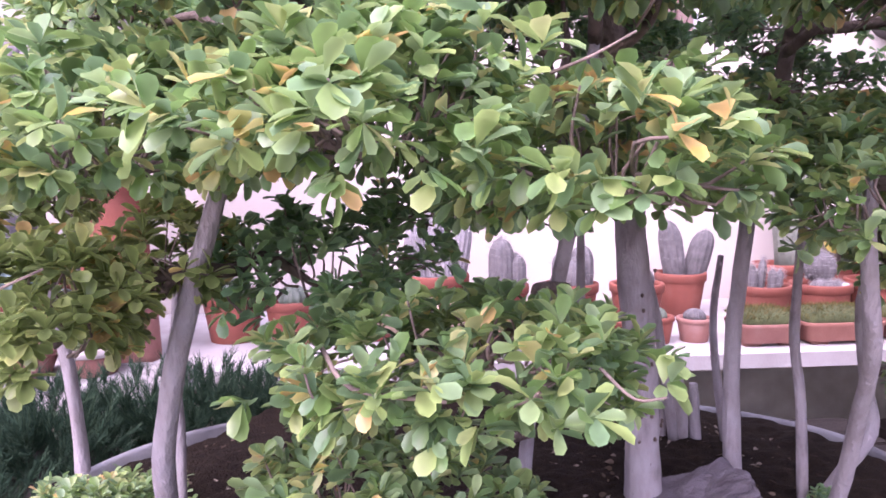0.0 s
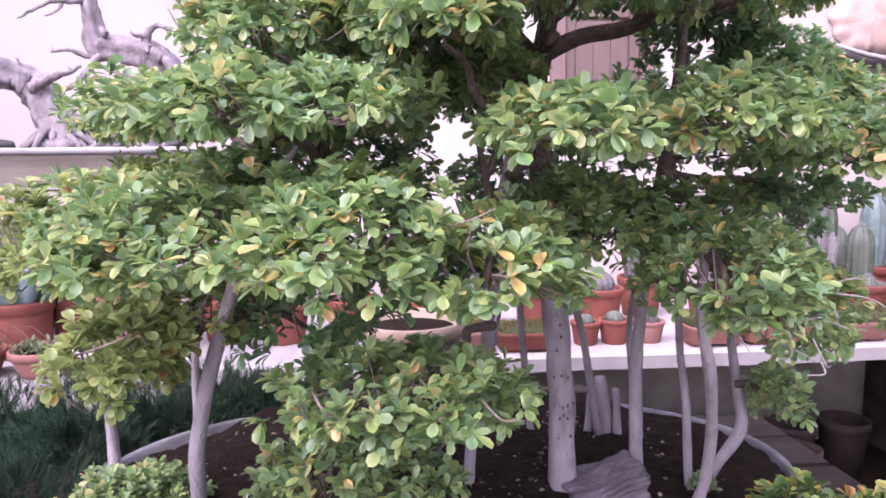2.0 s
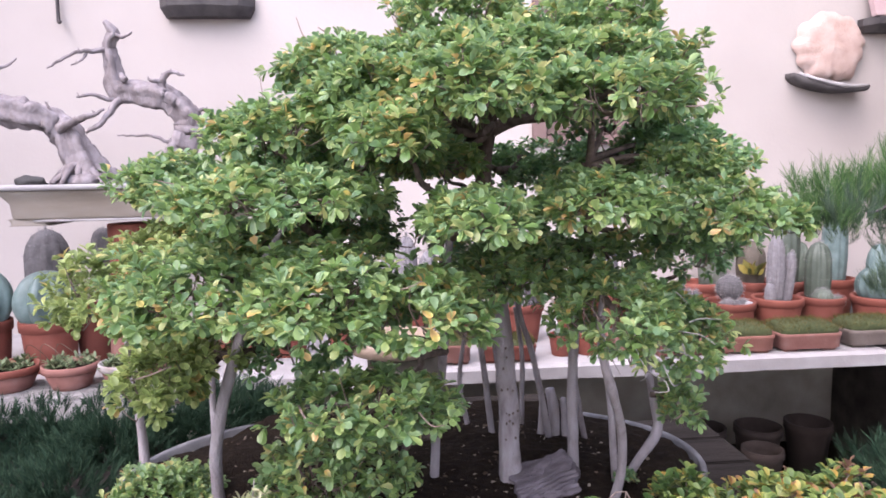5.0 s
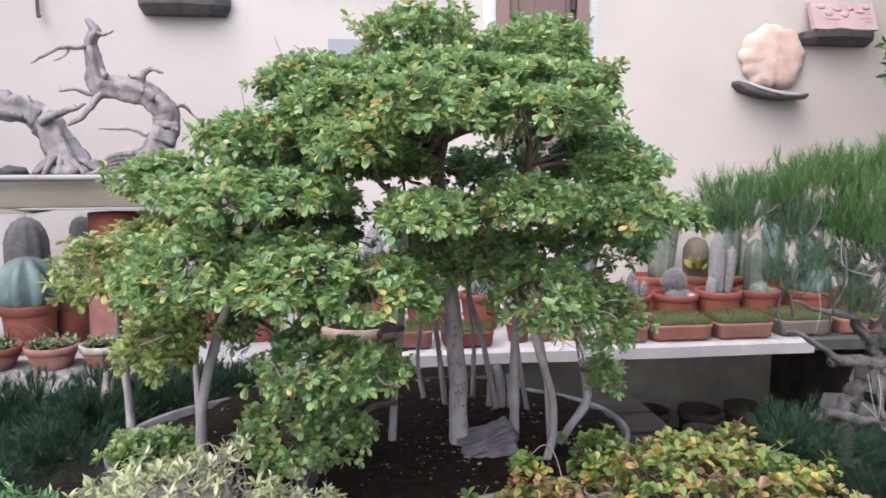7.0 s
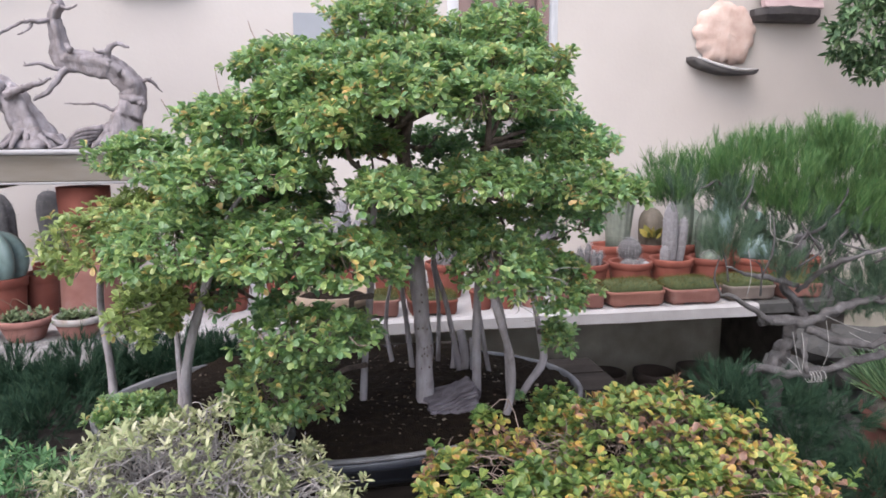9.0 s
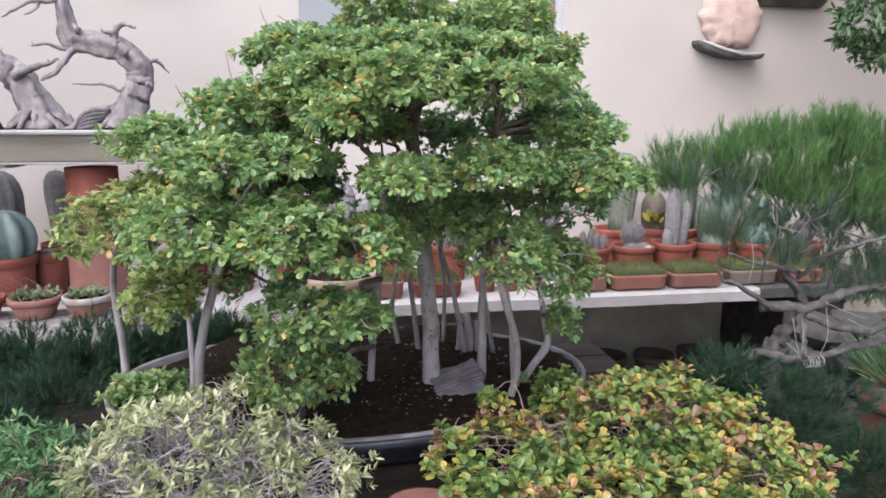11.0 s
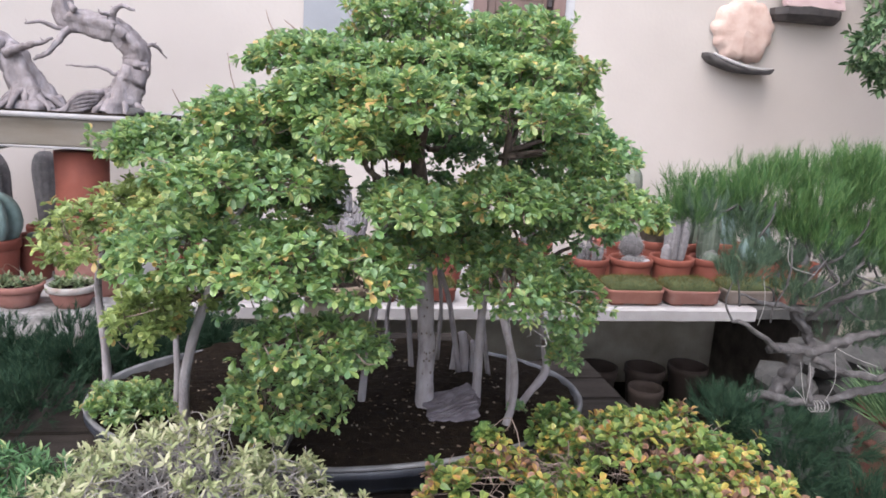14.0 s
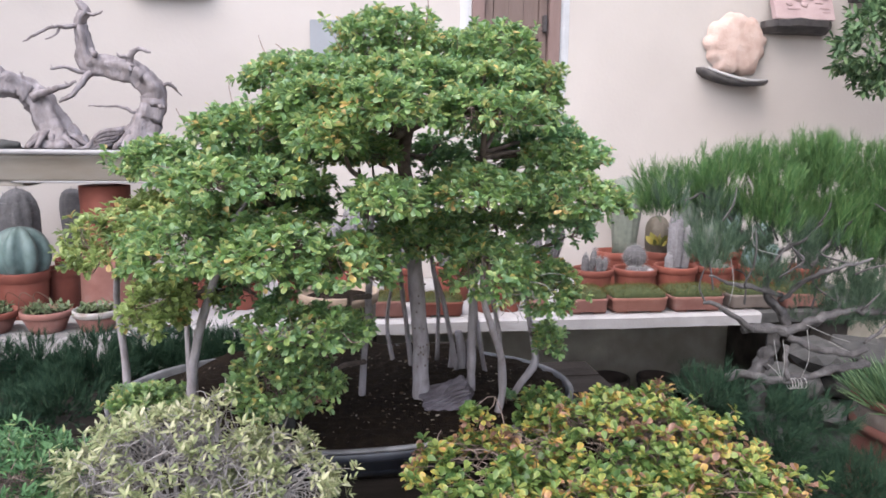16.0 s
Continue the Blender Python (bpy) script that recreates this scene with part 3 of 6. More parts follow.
def crescent(x0, x1, z0, z1, out, thick):
    """A curved thin bracket that sweeps down from its thick end to its tip."""
    n = 26
    v, f = [], []
    for i in range(n + 1):
        s = i / n
        x = x0 + (x1 - x0) * s
        z = z0 + (z1 - z0) * (1 - (1 - s) ** 1.6) - 0.018 * math.sin(math.pi * s)
        y = WALL_Y - out * (0.35 + 0.65 * math.sin(math.pi * min(1.0, 0.12 + s * 0.62)) ** 0.8)
        t = thick * (1.25 - 0.45 * s) * (0.55 + 0.45 * min(1.0, s / 0.08)) * (0.6 + 0.4 * min(1.0, (1 - s) / 0.05))
        v += [(x, y, z - t), (x, y - 0.008, z - t * 0.5), (x, y, z), (x, WALL_Y + 0.008, z + 0.004), (x, WALL_Y + 0.008, z - t * 0.8)]
    for i in range(n):
        for k in range(5):
            a, b = i * 5 + k, i * 5 + (k + 1) % 5
            f.append((a, b, b + 5, a + 5))
    return v, f + [(4, 3, 2, 1, 0), tuple(n * 5 + k for k in range(5))]


curved = thing("wall_ledge", (2.40, WALL_Y, 1.90), "curved dark stone bracket under a scalloped peach stone", "wall shelf")
part("bracket", crescent(2.215, 2.590, 1.932, 1.868, 0.13, 0.036), SLATE, curved)
# light on the bracket's edge, made as a strip of paler material
part("edge", tube([(2.240, WALL_Y - 0.086, 1.928, 0.006), (2.300, WALL_Y - 0.115, 1.900, 0.009), (2.370, WALL_Y - 0.133, 1.877, 0.010), (2.450, WALL_Y - 0.137, 1.861, 0.010), (2.530, WALL_Y - 0.130, 1.860, 0.009), (2.580, WALL_Y - 0.110, 1.866, 0.006)], n=10, gnarl=0.3), CONCRETE, curved, "pale front edge, coloured as lit")
ledge("wall_ledge", 2.585, 2.990, 2.130, 2.198, 0.12, "dark stone ledge under a pink stone plaque", 3)
ledge("wall_ledge", 3.10, 3.44, 2.32, 2.41, 0.12, "dark stone ledge high on the wall", 4)


def scalloped(x, z, rx, rz, y, depth):
    """A lobed slab of stone leaning on the wall, higher in its middle."""
    n, rings = 72, 7
    v, f = [], []
    for k in range(rings):
        s = 1 - k / (rings - 1)
        for i in range(n):
            a = 2 * math.pi * i / n
            lobe = 1 + (0.13 * abs(math.sin(a * 5.5 + 0.4 + 1.6 * noise.noise((math.cos(a), math.sin(a), 2.0)))) ** 0.8 - 0.07 + 0.22 * noise.noise((math.cos(a) * 2, math.sin(a) * 2, 4))) * s ** 3.5
            notch = 1 - 0.20 * math.exp(-((a - 1.5 * math.pi - 0.05) / 0.16) ** 2) * s ** 4
            rr = (0.985 if k == 0 else s) * lobe * notch
            out = depth * (0.0 if k == 0 else min(1.0, 0.80 + 0.20 * (1 - s))) + (0.008 * noise.noise((math.cos(a) * 4 * s, math.sin(a) * 4 * s, 8)) if k else 0) - (0.012 * s ** 6 if k else 0)
            v.append((x + math.cos(a) * rx * rr, y - out, z + math.sin(a) * rz * rr))
    for k in range(rings - 1):
        for i in range(n):
            j = (i + 1) % n
            f.append((k * n + i, k * n + j, (k + 1) * n + j, (k + 1) * n + i))
    return v, f


solo("scalloped_stone", scalloped(2.430, 2.062, 0.185, 0.182, WALL_Y - 0.012, 0.06), PEACH, "peach-coloured scalloped stone on a dark wall ledge", "wall stone")
plaque = thing("stone_plaque", (2.83, WALL_Y, 2.20), "pinkish stone plaque with worn writing on a ledge", "plaque")


def leaning(geo):
    """Tips an upright slab back against the wall."""
    return type(geo)(([(x, y + (z - 2.20) * 0.40, z) for x, y, z in geo[0]], geo[1]))


part("slab", leaning(box(2.608, 2.968, WALL_Y - 0.115, WALL_Y - 0.075, 2.20, 2.352, 0.003)), PINKSTONE, plaque)
g = np.random.default_rng(14)
for x, z in ((2.66, 2.325), (2.70, 2.290), (2.75, 2.315), (2.79, 2.285), (2.83, 2.320), (2.88, 2.300), (2.92, 2.325)):
    part("relief", leaning(boulder(x, WALL_Y - 0.116, z, 0.018 + 0.008 * g.random(), 0.006, 0.010 + 0.008 * g.random(), int(x * 100), 0.5, 2)), PINKSTONE, plaque)
for a, b, z in ((2.88, 2.94, 2.262), (2.68, 2.76, 2.255), (2.90, 2.94, 2.240)):
    part("writing_bar", leaning(box(a, b, WALL_Y - 0.118, WALL_Y - 0.114, z, z + 0.006, 0.0)), INK, plaque)
solo("wall_hook", tube([(-1.298, WALL_Y - 0.004, 2.48, 0.008), (-1.293, WALL_Y - 0.025, 2.40, 0.008), (-1.293, WALL_Y - 0.03, 2.23, 0.008), (-1.286, WALL_Y - 0.045, 2.195, 0.008), (-1.273, WALL_Y - 0.055, 2.195, 0.006)], n=8), IRON, "dark iron bar hanging on the wall", "hook")

# ---- the long shelf under the wall ----


def shelf_slab(x0, x1, y0, y1, z0, z1):
    """A cast slab with a slightly uneven front edge."""
    n = 60
    v, f = [], []
    for i in range(n + 1):
        x = x0 + (x1 - x0) * i / n
        e = 0.008 * noise.noise((x * 3.0, 1.0, 0)) + 0.004 * noise.noise((x * 11, 4.0, 0))
        v += [(x, y0 + e, z0 + e * 0.4), (x, y0 - 0.004 + e, z1 - 0.012), (x, y0 + 0.010 + e, z1), (x, y1, z1), (x, y1, z0)]
    for i in range(n):
        for k in range(5):
            a, b = i * 5 + k, i * 5 + (k + 1) % 5
            f.append((a, b, b + 5, a + 5))
    f += [(0, 1, 2, 3, 4)[::-1], tuple(n * 5 + k for k in range(5))]
    return v, f


SHELF = 0.740
shelf = thing("plant_shelf", (0.7, 3.0, 0.0), "long pale concrete plant shelf on masonry piers", "shelf")
part("slab", shelf_slab(-3.6, 2.165, 2.52, WALL_Y - 0.003, 0.680, SHELF), CONCRETE, shelf, smooth=False)
# the pale slab stops at x 2.165; a darker added length carries on
part("slab", shelf_slab(2.169, 2.95, 2.553, WALL_Y - 0.003, 0.680, SHELF), GREY_STONE, shelf, "dark stone length added at the end of the shelf", smooth=False)
# piers are coloured near black in place of the shelf's shade
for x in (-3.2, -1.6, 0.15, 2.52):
    part("pier", box(x, x + 0.22, 2.66, WALL_Y - 0.021, 0.0, 0.679, 0.008), SHADED_PIER, shelf, "pier coloured dark for the shade under the shelf")

# left end of the shelf is broader and carries the shallow bowls
solo("front_ledge", box(-3.6, -0.50, 2.26, 2.515, 0.69, 0.768, 0.008), STAINED, "pale concrete front ledge with shallow bowls", "shelf")

# ---- pots and plants of the shelf ----


def pot_profile(r, h, taper=0.72, wall=0.012):
    lh = h * 0.22
    return [(r * taper, 0), (r * taper + 0.002, 0.004), (r * 0.93, h - lh), (r * 0.93, h - lh + 0.001), (r, h - lh + 0.005), (r * 1.01, h - 0.006), (r * 0.99, h), (r - wall, h), (r - wall - 0.004, h - 0.012), (r * 0.86, h - lh), (0.001, h - lh * 0.9)]


def soil_disc(r, z, at):
    v, f = lathe([(r, 0), (r * 0.96, 0.004), (r * 0.5, 0.008), (0.002, 0.009)], 24, (at[0], at[1], at[2] + z), wobble=0.05)
    return v, f


def spines_on(body, count, length, seed):
    """Short pale spines on the outer points of a body."""
    v = np.array(body[0])
    c = v.mean(axis=0)
    pick = np.random.default_rng(seed).choice(len(v), size=min(count, len(v)), replace=count > len(v))
    d = v[pick] - c
    d[:, 2] *= 0.4
    d += np.random.default_rng(seed + 1).normal(0, 0.012, d.shape)
    return scatter(BLADE, v[pick], d, np.full(len(pick), length), np.random.default_rng(seed).uniform(0, 6, len(pick)), np.full(len(pick), 0.5))


def column_body(at, r, h, ribs, lean=(0, 0), cap=0.35, depth=0.07):
    prof = [(r * 0.75, 0), (r * 0.92, h * 0.12), (r, h * 0.4), (r * 0.98, h * 0.7), (r * 0.86, h * (1 - cap * 0.5)), (r * 0.6, h * (1 - cap * 0.18)), (r * 0.28, h * 0.985), (r * 0.04, h)]
    v, f = lathe(prof, max(24, ribs * 4), at, ribs=ribs, rib_depth=depth, sharp=0.8)
    return [(x + lean[0] * (z - at[2]), y + lean[1] * (z - at[2]), z) for x, y, z in v], f


def club_body(at, r, h, ribs):
    """A stem that widens upwards to a domed top."""
    prof = [(r * 0.66, 0), (r * 0.72, h * 0.2), (r * 0.84, h * 0.45), (r * 0.97, h * 0.66), (r, h * 0.76), (r * 0.93, h * 0.87), (r * 0.72, h * 0.95), (r * 0.4, h * 0.99), (r * 0.05, h)]
    return lathe(prof, ribs * 4, at, ribs=ribs, rib_depth=0.045, sharp=0.8)


def globe_body(at, r, squash, ribs, depth=0.08):
    prof = [(r * math.sin(a), r * squash * (1 - math.cos(a))) for a in np.linspace(0.35, math.pi - 0.06, 14)]
    return lathe(prof, max(32, ribs * 4), at, ribs=ribs, rib_depth=depth, sharp=0.8)


def potted(name, x, y, r, h, label, z=SHELF, clay=None, body=None, skin=None, spines=0, spine_len=0.012, taper=0.72, category="potted cactus", group="pots on the shelf"):
    """A clay pot with soil and, where given, cactus bodies; each body is a function of the soil's place."""
    t = thing(name, (x, y, z), label, category, group)
    part("pot", lathe(pot_profile(r, h, taper=taper), 36, (x, y, z), wobble=0.006), clay or TERRA, t)
    top = h * 0.80
    part("soil", soil_disc(r * 0.87, top, (x, y, z)), EARTH, t)
    for k, make in enumerate(body or ()):
        geo = make((x, y, z + top))
        b = part("cactus_stem", geo, skin or CACTUS, t)
        if spines:
            part("spine_coat", spines_on(geo, spines, spine_len, k + int(abs(x) * 100)), SPINE, b, "pale spines", kind="stuff")
    return t


def tuft(count, r, length, at, seed, spread=0.5, shape=BLADE, width=1.0):
    g = np.random.default_rng(seed)
    a, q = g.uniform(0, 6.28, count), np.sqrt(g.random(count)) * r
    p = np.stack([at[0] + np.cos(a) * q, at[1] + np.sin(a) * q, np.full(count, at[2])], 1)
    d = np.stack([np.cos(a) * q / r * spread, np.sin(a) * q / r * spread, np.ones(count)], 1) + g.normal(0, 0.25, (count, 3))
    return scatter(shape, p, d, g.uniform(0.6, 1.2, count) * length, g.uniform(0, 6, count), np.full(count, width))


def bowl(name, x, y, z, r, h, clay, rim, label, seed):
    """A shallow bowl of small succulents."""
    t = thing(name, (x, y, z), label, "succulent bowl", "bowls on the ledge")
    part("bowl", lathe([(r * 0.62, 0), (r * 0.68, 0.006), (r * 0.93, h * 0.72), (r * 0.9, h * 0.74), (0.002, h * 0.74)], 36, (x, y, z)), clay, t)
    part("rim", lathe([(r * 0.94, h * 0.70), (r, h * 0.72), (r * 1.01, h * 0.97), (r * 0.98, h), (r * 0.92, h), (r * 0.91, h * 0.75)], 36, (x, y, z)), rim, t)
    part("soil", soil_disc(r * 0.9, h * 0.78, (x, y, z)), EARTH, t)
    g = np.random.default_rng(seed)
    n = 34
    a, q = g.uniform(0, 6.28, n), np.sqrt(g.random(n)) * r * 0.85
    c = np.stack([x + np.cos(a) * q, y + np.sin(a) * q, z + h * 0.86 + g.random(n) * 0.02], 1)
    P, A, S = rosettes(c, np.tile([0, 0, 1.0], (n, 1)) + g.normal(0, 0.3, (n, 3)), per=(7, 11), length=(0.016, 0.034), lift=(0.15, 1.0))
    part("succulent_growth", scatter(NARROW, P, A, S, g.uniform(-0.4, 0.4, len(P)), np.full(len(P), 1.6)), SUCCULENT, t, kind="stuff")
    return t


def moss_tray(x0, x1, y, clay, label, seed, h=0.074, d=0.17, mound=0.045):
    """A low oval-ended tray heaped with moss."""
    x, a = (x0 + x1) / 2, (x1 - x0) / 2
    t = thing("moss_tray", (x, y, SHELF), label, "planter", "moss trays on the shelf")

    def loop(s, z, k=0.28):
        out = []
        for i in range(40):
            u = 2 * math.pi * i / 40
            out.append((x + a * s * math.copysign(abs(math.cos(u)) ** k, math.cos(u)), y + d / 2 * s * math.copysign(abs(math.sin(u)) ** k, math.sin(u)), SHELF + z))
        return out

    def stack(rows):
        v = [p for row in rows for p in row]
        f = [(k * 40 + i, k * 40 + (i + 1) % 40, (k + 1) * 40 + (i + 1) % 40, (k + 1) * 40 + i) for k in range(len(rows) - 1) for i in range(40)]
        return v, f + [tuple(range(40))[::-1], tuple(range((len(rows) - 1) * 40, len(rows) * 40))]
    part("tray", stack([loop(0.93, 0.012), loop(0.955, 0.015), loop(0.975, h - 0.016), loop(1.0, h - 0.013), loop(1.0, h - 0.003), loop(0.99, h), loop(0.95, h), loop(0.93, h - 0.012)]), clay, t)
    for sx in (-0.6, 0.6):
        part("foot", box(x + sx * a - 0.03, x + sx * a + 0.03, y - d * 0.38, y + d * 0.38, SHELF + 0.0005, SHELF + 0.013, 0.003), clay, t)
    part("moss_cushion", stack([loop(0.93, h - 0.01), loop(0.95, h + mound * 0.4, 0.4), loop(0.8, h + mound * 0.72, 0.5), loop(0.4, h + mound * 0.85, 0.7), loop(0.05, h + mound * 0.86, 0.7)]), MOSSBASE, t)
    g = np.random.default_rng(seed)
    n = 2600
    u, w = g.uniform(-0.97, 0.97, n), g.uniform(-0.95, 0.95, n)
    q = np.maximum(np.abs(u) ** 4, np.abs(w) ** 4)
    p = np.stack([x + u * a, y + w * d / 2, SHELF + h + mound * (0.75 - 0.5 * q) * (1 + 0.35 * g.normal(0, 0.4, n).clip(-1, 1))], 1)
    dirs = np.stack([u * 0.5, w * 0.5, np.ones(n)], 1) + g.normal(0, 0.35, (n, 3))
    part("moss", scatter(BLADE, p, dirs, g.uniform(0.008, 0.02, n), g.uniform(0, 6, n), np.full(n, 1.1)), MOSS, t, kind="stuff")
    return t


FRONT = 2.625
moss_tray(1.229, 1.427, FRONT, TERRA_PALE, "small terracotta tray of green moss", 1)
moss_tray(1.440, 1.717, FRONT, SALMON, "terracotta tray heaped with green moss", 2)
moss_tray(1.733, 1.996, FRONT, TERRA_PALE, "weathered pale clay tray heaped with moss", 3)
moss_tray(2.035, 2.287, FRONT + 0.02, GREYPOT, "greyish clay tray of moss", 4)
moss_tray(2.317, 2.534, FRONT + 0.02, TERRA_PALE, "pale terracotta tray of low moss", 5, mound=0.03)
moss_tray(0.538, 0.755, FRONT + 0.01, TERRA, "reddish oblong planter with low growth", 6, h=0.07, mound=0.02)
moss_tray(0.290, 0.498, FRONT + 0.01, TERRA_PALE, "oblong terracotta planter with low growth", 7, h=0.08, mound=0.02)

col = lambda r, h, ribs, dx=0.0, dy=0.0, lean=(0, 0), depth=0.07: (lambda at: column_body((at[0] + dx, at[1] + dy, at[2]), r, h, ribs, lean, depth=depth))
globe = lambda r, squash, ribs, dx=0.0, dy=0.0: (lambda at: globe_body((at[0] + dx, at[1] + dy, at[2] - 0.01), r, squash, ribs))

potted("potted_cactus", 0.876, 2.66, 0.055, 0.085, "small terracotta pot with a tiny cactus", body=[globe(0.03, 0.9, 12)])
potted("potted_cactus", 0.985, 2.665, 0.058, 0.09, "small terracotta pot beside the moss trays", body=[globe(0.032, 0.9, 12)], clay=TERRA)
potted("potted_cactus", 1.118, 2.67, 0.06, 0.08, "pale clay pot with low grey cacti", clay=TERRA_PALE, body=[globe(0.035, 0.8, 12)], skin=CACTUS_GREY)
potted("potted_cactus", 1.454, 2.86, 0.102, 0.155, "terracotta pot of thin spiny cactus stems", body=[col(0.018, 0.10, 8, -0.04), col(0.016, 0.12, 8, 0.0, 0.02, (0.1, 0)), col(0.017, 0.08, 8, 0.045, -0.01, (0.2, 0)), col(0.015, 0.09, 8, 0.02, -0.03)], skin=CACTUS_GREY, spines=480, spine_len=0.02)
gp = potted("potted_cactus", 1.676, 2.86, 0.108, 0.155, "terracotta pot with a round grey spiny cactus", body=[lambda at: globe_body((at[0] - 0.005, at[1], at[2] + 0.03), 0.054, 1.05, 20, 0.05), globe(0.032, 0.9, 12, -0.03, -0.045), globe(0.03, 0.9, 12, 0.005, -0.055), globe(0.03, 0.9, 12, 0.035, -0.042)], skin=CACTUS_GREY, spines=1260, spine_len=0.016, taper=0.8)
part("white_pebble", boulder(1.726, 2.80, 0.885, 0.022, 0.018, 0.016, 9), SPINE, gp, "white pebble")
potted("potted_cactus", 1.892, 2.86, 0.108, 0.165, "terracotta pot with tall grey columnar cactus stems", body=[col(0.035, 0.31, 15, -0.012), col(0.026, 0.23, 13, 0.045, 0.015, (0.10, 0)), col(0.022, 0.10, 12, -0.05, -0.03)], skin=WOOL, spines=1500, spine_len=0.014)
potted("potted_cactus", 2.107, 2.88, 0.10, 0.16, "terracotta pot with a spiny column and a small round cactus", body=[col(0.052, 0.27, 12, 0.0, 0.03), globe(0.040, 1.0, 14, -0.02, -0.045), globe(0.026, 0.9, 12, 0.045, -0.05)], skin=CACTUS, spines=900, spine_len=0.016)
potted("potted_cactus", 2.346, 2.84, 0.11, 0.16, "terracotta pot with a pale swollen ribbed cactus", body=[globe(0.088, 1.0, 12, 0.0, 0.0), col(0.045, 0.26, 10, 0.0, 0.01)], skin=CACTUS_BLUE, spines=200)
potted("potted_cactus", 2.610, 2.86, 0.10, 0.15, "terracotta pot with a grey cactus", body=[col(0.04, 0.16, 12)], skin=CACTUS_GREY, spines=600)
potted("potted_cactus", 1.690, 3.17, 0.105, 0.19, "tall terracotta pot with a club-shaped pale grey-green cactus", body=[lambda at: club_body((at[0] + 0.05, at[1], at[2]), 0.088, 0.44, 13)], skin=CACTUS_PALE, spines=700, spine_len=0.010, taper=0.76)
yp = potted("potted_cactus", 1.935, 3.16, 0.10, 0.19, "terracotta pot with yellow-tinged cactus pads", body=[col(0.065, 0.23, 8, -0.01)], skin=CACTUS_BROWN, spines=160)
part("yellow_leaves", tuft(18, 0.030, 0.065, (1.885, 3.06, 0.975), 11, 1.1, NARROW, 2.2), LEAF_YELLOW, yp, "yellow and green leaves", kind="stuff")
potted("potted_cactus", 2.093, 3.15, 0.10, 0.19, "terracotta pot with a tall green column cactus", body=[col(0.06, 0.36, 10), col(0.045, 0.22, 10, 0.07)], spines=220)
potted("potted_cactus", 2.346, 3.16, 0.10, 0.19, "terracotta pot with a pale column cactus", body=[col(0.055, 0.36, 10)], skin=CACTUS_BLUE, spines=220)
potted("potted_cactus", 1.254, 3.12, 0.10, 0.17, "terracotta pot with leaning grey cactus stems", body=[col(0.045, 0.24, 12, -0.02, 0, (-0.15, 0)), col(0.045, 0.2, 12, 0.05, 0, (0.25, 0))], skin=CACTUS_GREY, spines=780)
potted("potted_cactus", 0.758, 2.92, 0.10, 0.17, "terracotta pot with a blue-grey clustered cactus", body=[col(0.04, 0.15, 12, -0.03), col(0.042, 0.17, 12, 0.04), col(0.035, 0.12, 12, 0.0, -0.05)], skin=CACTUS_GREY, spines=900, spine_len=0.018)
potted("potted_cactus", 1.012, 2.94, 0.10, 0.16, "terracotta pot with a low grey cactus", body=[globe(0.06, 0.9, 14)], skin=CACTUS_GREY, spines=900)
potted("potted_cactus", 0.265, 2.96, 0.12, 0.21, "terracotta pot with white woolly cactus columns", body=[col(0.045, 0.30, 14, 0.0), col(0.04, 0.24, 14, 0.065, -0.01, (0.15, 0)), col(0.036, 0.22, 14, -0.06, 0, (-0.12, 0)), col(0.03, 0.14, 14, 0.03, -0.06)], skin=WOOL, spines=600, spine_len=0.022)
potted("potted_cactus", 0.502, 2.93, 0.10, 0.17, "terracotta pot with a pale spiny cactus", body=[col(0.045, 0.20, 14), col(0.035, 0.14, 12, 0.055)], skin=CACTUS_GREY, spines=900, spine_len=0.02)
potted("potted_cactus", 0.014, 2.86, 0.105, 0.16, "terracotta pot with a small grey cactus", body=[globe(0.05, 0.9, 12)], skin=CACTUS_GREY, spines=480)
potted("potted_cactus", -0.241, 2.84, 0.10, 0.15, "terracotta pot with a low cactus", body=[globe(0.05, 0.9, 12)], spines=160)
potted("potted_cactus", -0.460, 2.90, 0.11, 0.17, "terracotta pot with a low green cactus", body=[globe(0.05, 0.9, 12)], spines=160)

# left of the pedestal
potted("potted_cactus", -1.150, 2.76, 0.108, 0.20, "terracotta pot with a big ribbed blue-green cactus", body=[lambda at: globe_body((at[0], at[1], at[2] - 0.01), 0.102, 1.18, 8, 0.24)], skin=CACTUS_BLUE, spines=60, spine_len=0.012, taper=0.8)
potted("potted_cactus", -1.405, 2.76, 0.108, 0.20, "terracotta pot with a ribbed blue-green cactus", body=[lambda at: globe_body((at[0], at[1], at[2] - 0.01), 0.10, 1.3, 8, 0.24)], skin=CACTUS_BLUE, spines=60, taper=0.8)
potted("potted_cactus", -1.030, 2.88, 0.075, 0.19, "dark red clay pot beside a pedestal", body=[col(0.03, 0.05, 10)], clay=TERRA)
potted("potted_cactus", -1.275, 3.06, 0.10, 0.20, "pot with a thick dark hairy column cactus", body=[col(0.088, 0.37, 10)], skin=CACTUS_GREY, spines=1500, spine_len=0.02)
potted("potted_cactus", -1.035, 3.06, 0.09, 0.20, "pot with a grey felted column cactus", body=[lambda at: club_body((at[0], at[1], at[2]), 0.054, 0.37, 11)], skin=CACTUS_GREY, spines=900)
bowl("succulent_bowl", -1.127, 2.40, 0.768, 0.10, 0.085, TERRA_PALE, TERRA, "shallow terracotta bowl of small green succulents", 21)
bowl("succulent_bowl", -0.922, 2.40, 0.768, 0.092, 0.085, TERRA_PALE, TERRA_PALE, "pale clay bowl of trailing succulents", 22)
bowl("succulent_bowl", -0.736, 2.40, 0.768, 0.088, 0.085, TERRA_PALE, WHITEWASH, "clay bowl with a whitened rim and succulents", 23)
